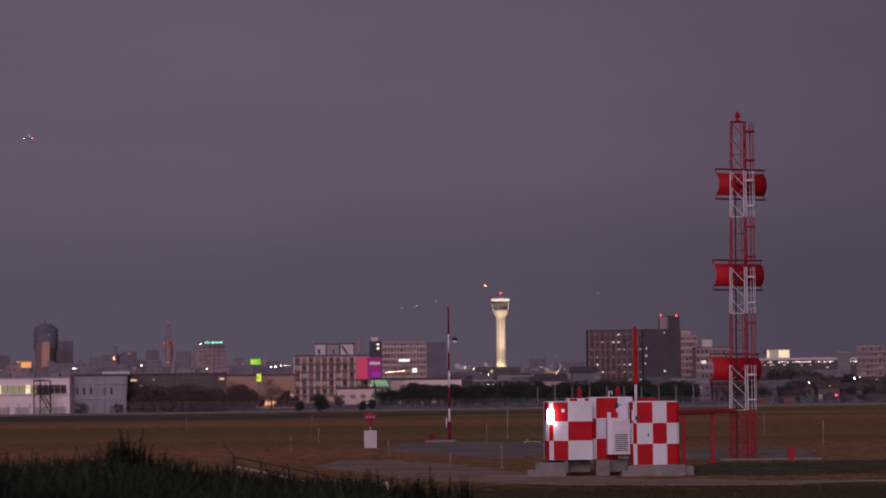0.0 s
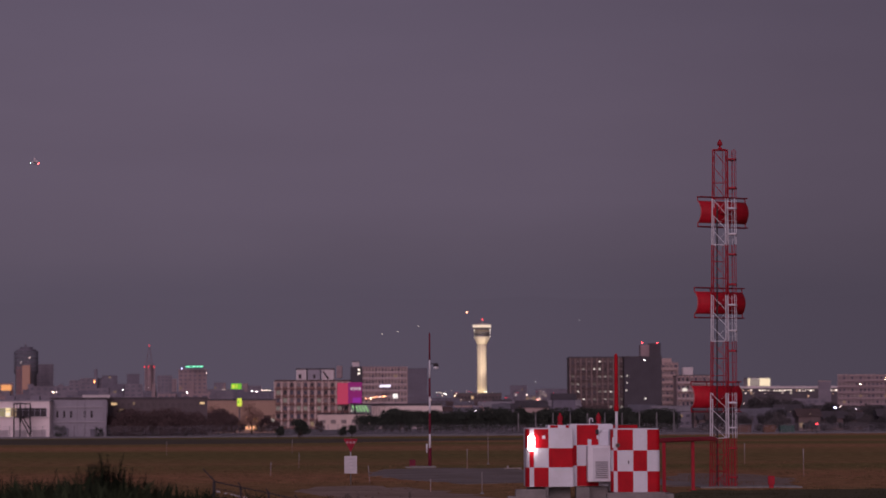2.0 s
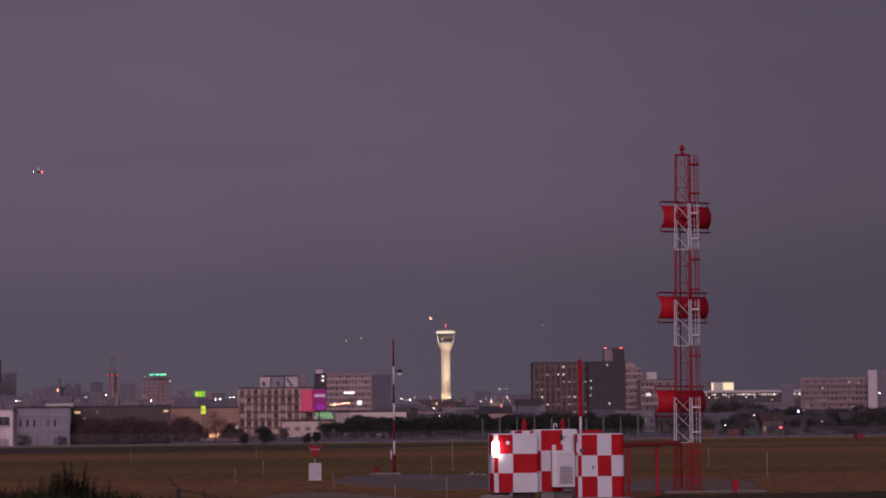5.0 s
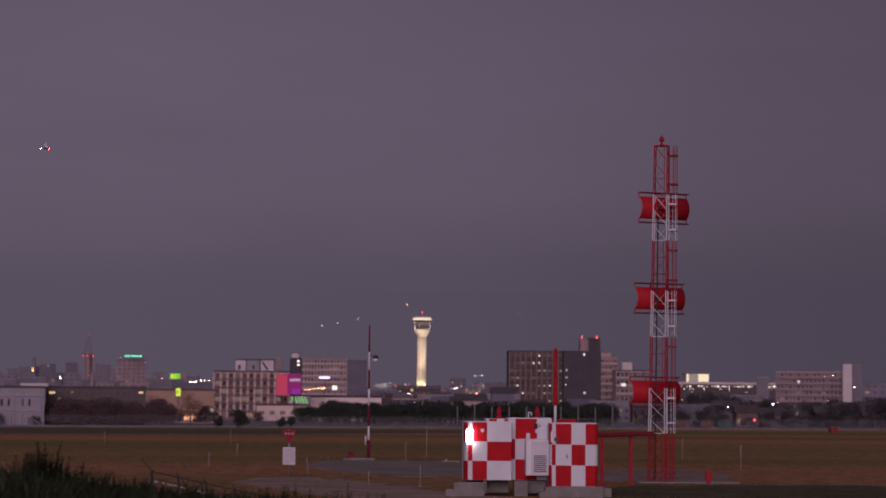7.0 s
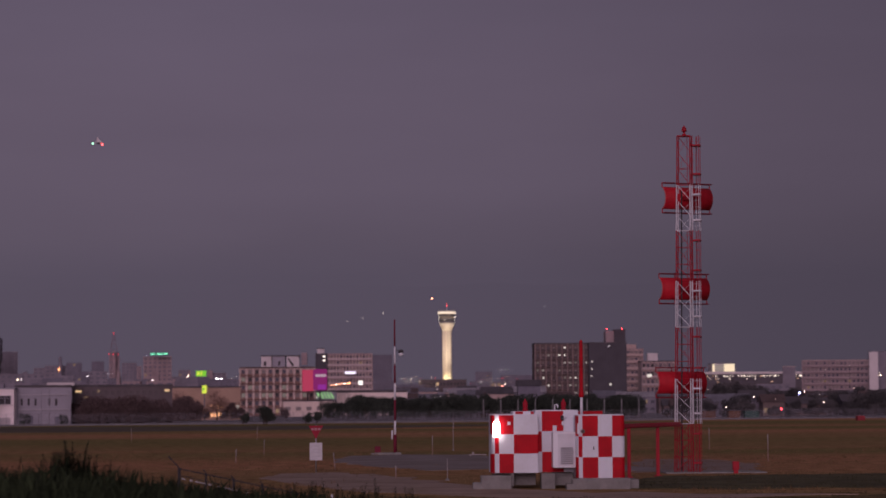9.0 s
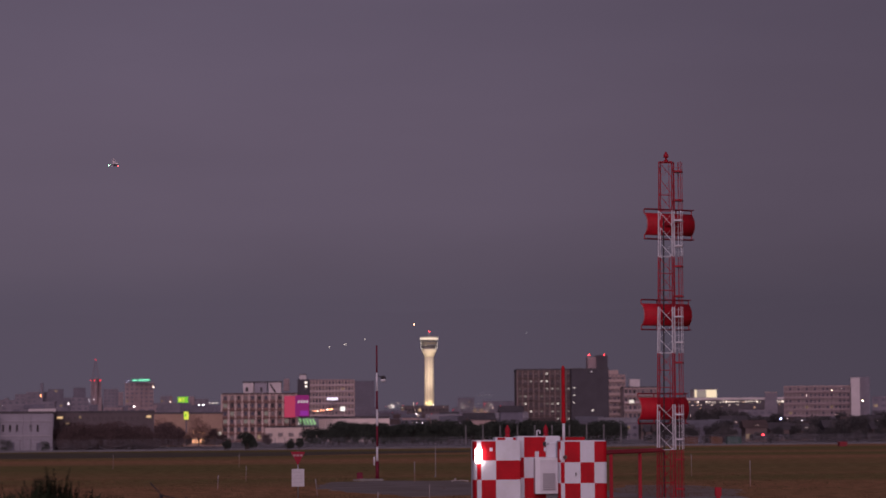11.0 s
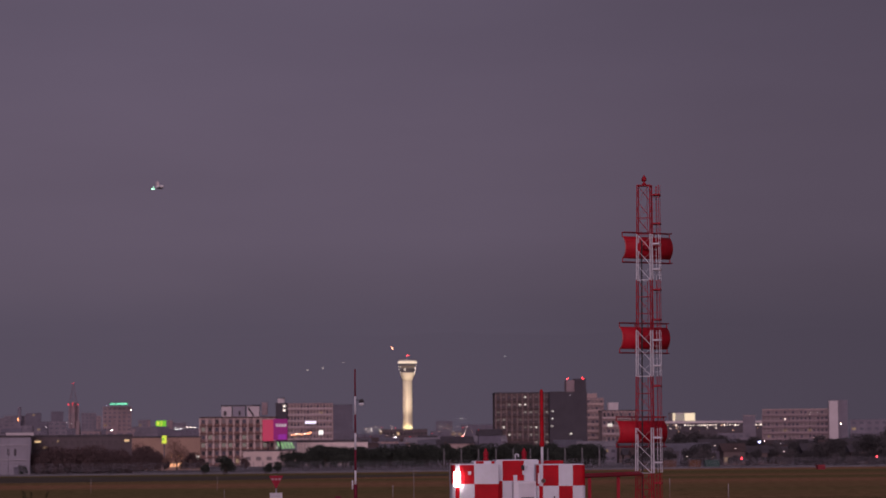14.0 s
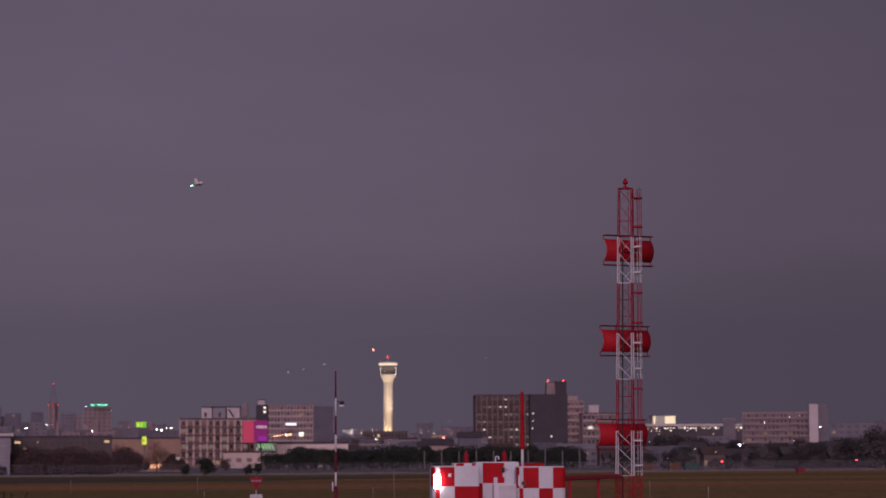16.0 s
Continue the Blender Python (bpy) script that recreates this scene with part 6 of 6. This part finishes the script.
wr = random.Random(17)
SPOTS = [(-5.96, 48, 1.0), (-5.93, 48.4, 0.92), (-6.06, 48, 0.88), (-5.84, 48, 0.84), (-5.97, 48.2, 0.85), (-6.16, 48.2, 0.8), (-5.76, 48.3, 0.8), (-6.02, 47.8, 0.9), (-5.66, 48.1, 0.55), (-6.57, 49, 0.85), (-6.23, 47, 0.7), (-6.71, 46, 0.75),
         (-7.17, 46, 0.7), (-7.69, 47, 0.72), (-5.19, 47, 0.62), (-4.88, 47, 0.55), (-5.57, 48, 0.5), (-7.83, 46, 0.7)]
for k in range(9):
    SPOTS.append((-5.75 + wr.gauss(0, 0.28), wr.uniform(46, 50), wr.uniform(0.5, 0.8)))
for k in range(40):
    y = wr.uniform(42, 56)
    SPOTS.append((wr.uniform(-0.19, 0.01) * y, y, wr.uniform(0.4, 0.62)))
for k in range(16):                   # weeds climb the old fence
    t = wr.uniform(0.02, 0.95)
    SPOTS.append((-4.60 + 5.33 * t + wr.gauss(0, 0.1), 55.8 - 9.0 * t, wr.uniform(0.55, 0.85)))
for x, y, s in SPOTS:
    w = thing("tall_weed", x, y, bank(x, y), "tall dark seeding weed on the bank", "weed", "tall weeds", wr.uniform(0, 360))
    k = wr.choice(WEEDS)
    for nm, me in (("stalk", k[0]), ("foliage", k[1])):
        tagged(share(nm, me, w, 0, 0, 0, s, s, s * 0.82), "", "", "", "stuff")


def old_fence():
    """Leaning posts with bent arms and loose wires that run down the bank."""
    x0, y0 = -4.60, 56.0
    x1, y1 = 0.73, 47.0
    f = thing("wire_fence", x0, y0, 0, "old dark wire fence with bent post arms and pale wires", "fence")
    tops = []
    n = 9
    for k in range(n):
        t = k / (n - 1)
        x, y = (x1 - x0) * t, (y1 - y0) * t
        zg = bank(x0 + x, y0 + y)
        zt = 1.88 - 0.78 * t
        bm = bmesh.new()
        tube(bm, (x, y, zg - 0.2), (x, y, zt), 0.036 if k == 0 else 0.026, n=6)
        tube(bm, (x, y, zt), (x - (0.24 if k == 0 else 0.06), y, zt + (0.26 if k == 0 else 0.08)), 0.016, n=6)
        part("post", bm, DARK_STEEL, f)
        tops.append((x, y, zt))
    for o in (-0.02, -0.16, -0.34):
        for a, b in zip(tops, tops[1:]):
            bm = bmesh.new()
            tube(bm, (a[0], a[1], a[2] + o), (b[0], b[1], b[2] + o), 0.008 if o < -0.1 else 0.015, n=5)
            part("wire", bm, DARK_STEEL, f)
    for k, (a, b) in enumerate(zip(tops, tops[1:])):
        for u0, u1 in ((0.1, 0.22), (0.42, 0.5), (0.62, 0.95)):
            bm = bmesh.new()
            tube(bm, [a[i] + (b[i] - a[i]) * u0 + (-0.22 if i == 2 else 0) for i in range(3)], [a[i] + (b[i] - a[i]) * u1 + (-0.22 if i == 2 else 0) for i in range(3)], 0.014, n=5)
            part("pale_wire", bm, MAST_WHITE, f, "pale plastic-coated wire piece")


old_fence()
lp = thing("leaning_post", -1.15, 62, bank(-1.15, 62), "thin leaning black and white post in the weeds", "post")
lp.rotation_euler = (0, radians(-13), 0)
for k in range(5):
    bm = bmesh.new()
    tube(bm, (0, 0, -0.25 + 0.27 * k), (0, 0, 0.02 + 0.27 * k), 0.022, n=8)
    part("band", bm, MAST_WHITE if k % 2 == 0 else DARK_STEEL, lp)


# ---------------------------------------------------------------- aircraft
FLIGHT = [
    (0.0, -699.2, 4300.0, 445.3, -65.7, 0.0),
    (1.0, -669.8, 4238.0, 436.7, -63.9, 0.0),
    (2.0, -638.9, 4176.0, 429.0, -63.2, 0.0),
    (3.0, -607.4, 4114.0, 421.7, -63.1, 0.0),
    (4.0, -576.2, 4052.0, 415.0, -63.4, 0.0),
    (5.0, -545.4, 3990.0, 409.2, -63.8, 0.0),
    (6.0, -515.3, 3928.0, 404.3, -64.2, 0.0),
    (7.0, -485.5, 3866.0, 400.5, -64.5, 0.0),
    (8.0, -455.9, 3804.0, 397.4, -64.4, 0.0),
    (9.0, -425.9, 3742.0, 394.5, -63.6, 0.9),
    (10.0, -395.1, 3680.0, 391.4, -61.8, 1.8),
    (11.0, -363.0, 3618.0, 387.3, -59.2, 2.6),
    (12.0, -329.1, 3556.0, 381.9, -56.1, 3.5),
    (13.0, -293.1, 3494.0, 375.3, -52.9, 4.4),
    (14.0, -254.7, 3432.0, 368.0, -49.8, 5.2),
    (15.0, -213.8, 3370.0, 362.0, -47.2, 6.1),
    (16.0, -170.4, 3308.0, 360.3, -45.3, 7.0),
]



def make_plane():
    """A small twin-engined airliner; its nose points along +x."""
    body = mat("aircraft_white", (0.80, 0.76, 0.78), 0.4, 0, 0.05, 2)
    dark = mat("aircraft_dark", (0.10, 0.10, 0.12), 0.5, 0, 0.1, 2)
    p = thing("aircraft", 0, 0, 0, "small airliner with green, red and white navigation lights", "aircraft")
    bm = bmesh.new()
    turned(bm, [(0.15, -7.4), (0.9, -6.6), (1.9, -4.0), (2.2, -1.0), (2.2, 4.5), (1.9, 6.6), (1.1, 8.1), (0.15, 8.8)], 16)
    bmesh.ops.rotate(bm, cent=(0, 0, 0), matrix=Matrix.Rotation(radians(90), 3, "Y"), verts=bm.verts)
    part("fuselage", bm, body, p)
    # lower shell, darker than the fuselage
    bm = bmesh.new()
    turned(bm, [(0.9, -6.2), (1.9, -4.0), (2.15, -1.0), (2.15, 4.5), (1.8, 6.6), (0.9, 8.0)], 16)
    bmesh.ops.rotate(bm, cent=(0, 0, 0), matrix=Matrix.Rotation(radians(90), 3, "Y"), verts=bm.verts)
    bmesh.ops.translate(bm, vec=(0, 0, -0.35), verts=bm.verts)
    part("belly", bm, dark, p, "dark underside of the body")
    for s in (-1, 1):
        bm = bmesh.new()
        prism(bm, [(2.6, 0), (-4.8, s * 6.7), (-6.2, s * 6.7), (-2.4, 0)], -0.14, 0.14)
        bmesh.ops.translate(bm, vec=(0, 0, -1.1), verts=bm.verts)
        wing = part("wing", bm, body, p)
        bm = bmesh.new()
        tube(bm, (2.0, s * 3.4, -1.8), (-1.2, s * 3.4, -1.8), 0.75, 0.5, n=12)
        part("engine", bm, dark, wing)
        bm = bmesh.new()
        prism(bm, [(-4.4, 0), (-6.2, s * 3.2), (-7.2, s * 3.2), (-6.6, 0)], 0.9, 1.1)
        part("tailplane", bm, body, p)
    # the fin's pink stands in for red beacon light, put into its colour
    bm = bmesh.new()
    prism(bm, [(0.2, 1.6), (-2.4, 8.0), (-5.4, 8.0), (-6.4, 0.3)], -0.4, 0.4)
    bmesh.ops.rotate(bm, cent=(0, 0, 0), matrix=Matrix.Rotation(radians(90), 3, "X"), verts=bm.verts)
    part("fin", bm, mat("beacon_tinted_fin", (0.80, 0.68, 0.70), 0.5, 0, 0.1, 2), p, "pale tail fin tinted pink for the beacon's light")
    bm = bmesh.new()
    box(bm, 5.2, 7.0, -1.35, 1.35, 0.75, 1.35, 0.1)
    part("windscreen", bm, dark, p)
    for s in (-1, 1):
        bm = bmesh.new()
        box(bm, -5.0, 5.6, s * 2.17 - 0.06, s * 2.17 + 0.06, -0.5, 0.25)
        part("cheat_line", bm, dark, p, "dark stripe along the body")
        # added plate, no aircraft part: it hides the far wingtip light in the turn
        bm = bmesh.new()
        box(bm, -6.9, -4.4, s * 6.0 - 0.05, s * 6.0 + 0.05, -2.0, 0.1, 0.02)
        part("light_screen", bm, body, p)
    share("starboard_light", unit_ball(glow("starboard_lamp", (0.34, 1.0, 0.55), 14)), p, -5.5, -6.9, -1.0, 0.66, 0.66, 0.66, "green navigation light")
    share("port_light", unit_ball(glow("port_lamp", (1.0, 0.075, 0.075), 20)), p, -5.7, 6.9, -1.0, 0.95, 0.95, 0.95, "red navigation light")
    share("beacon", unit_ball(glow("beacon_dim", (1.0, 0.3, 0.25), 2)), p, -1.5, 0, 2.3, 0.35, 0.35, 0.35, "red beacon")
    return p


plane = make_plane()


def motions():
    walk(plane, [(t, pose(x, y, z, lean, -3, head)) for t, x, y, z, head, lean in FLIGHT])


motions()
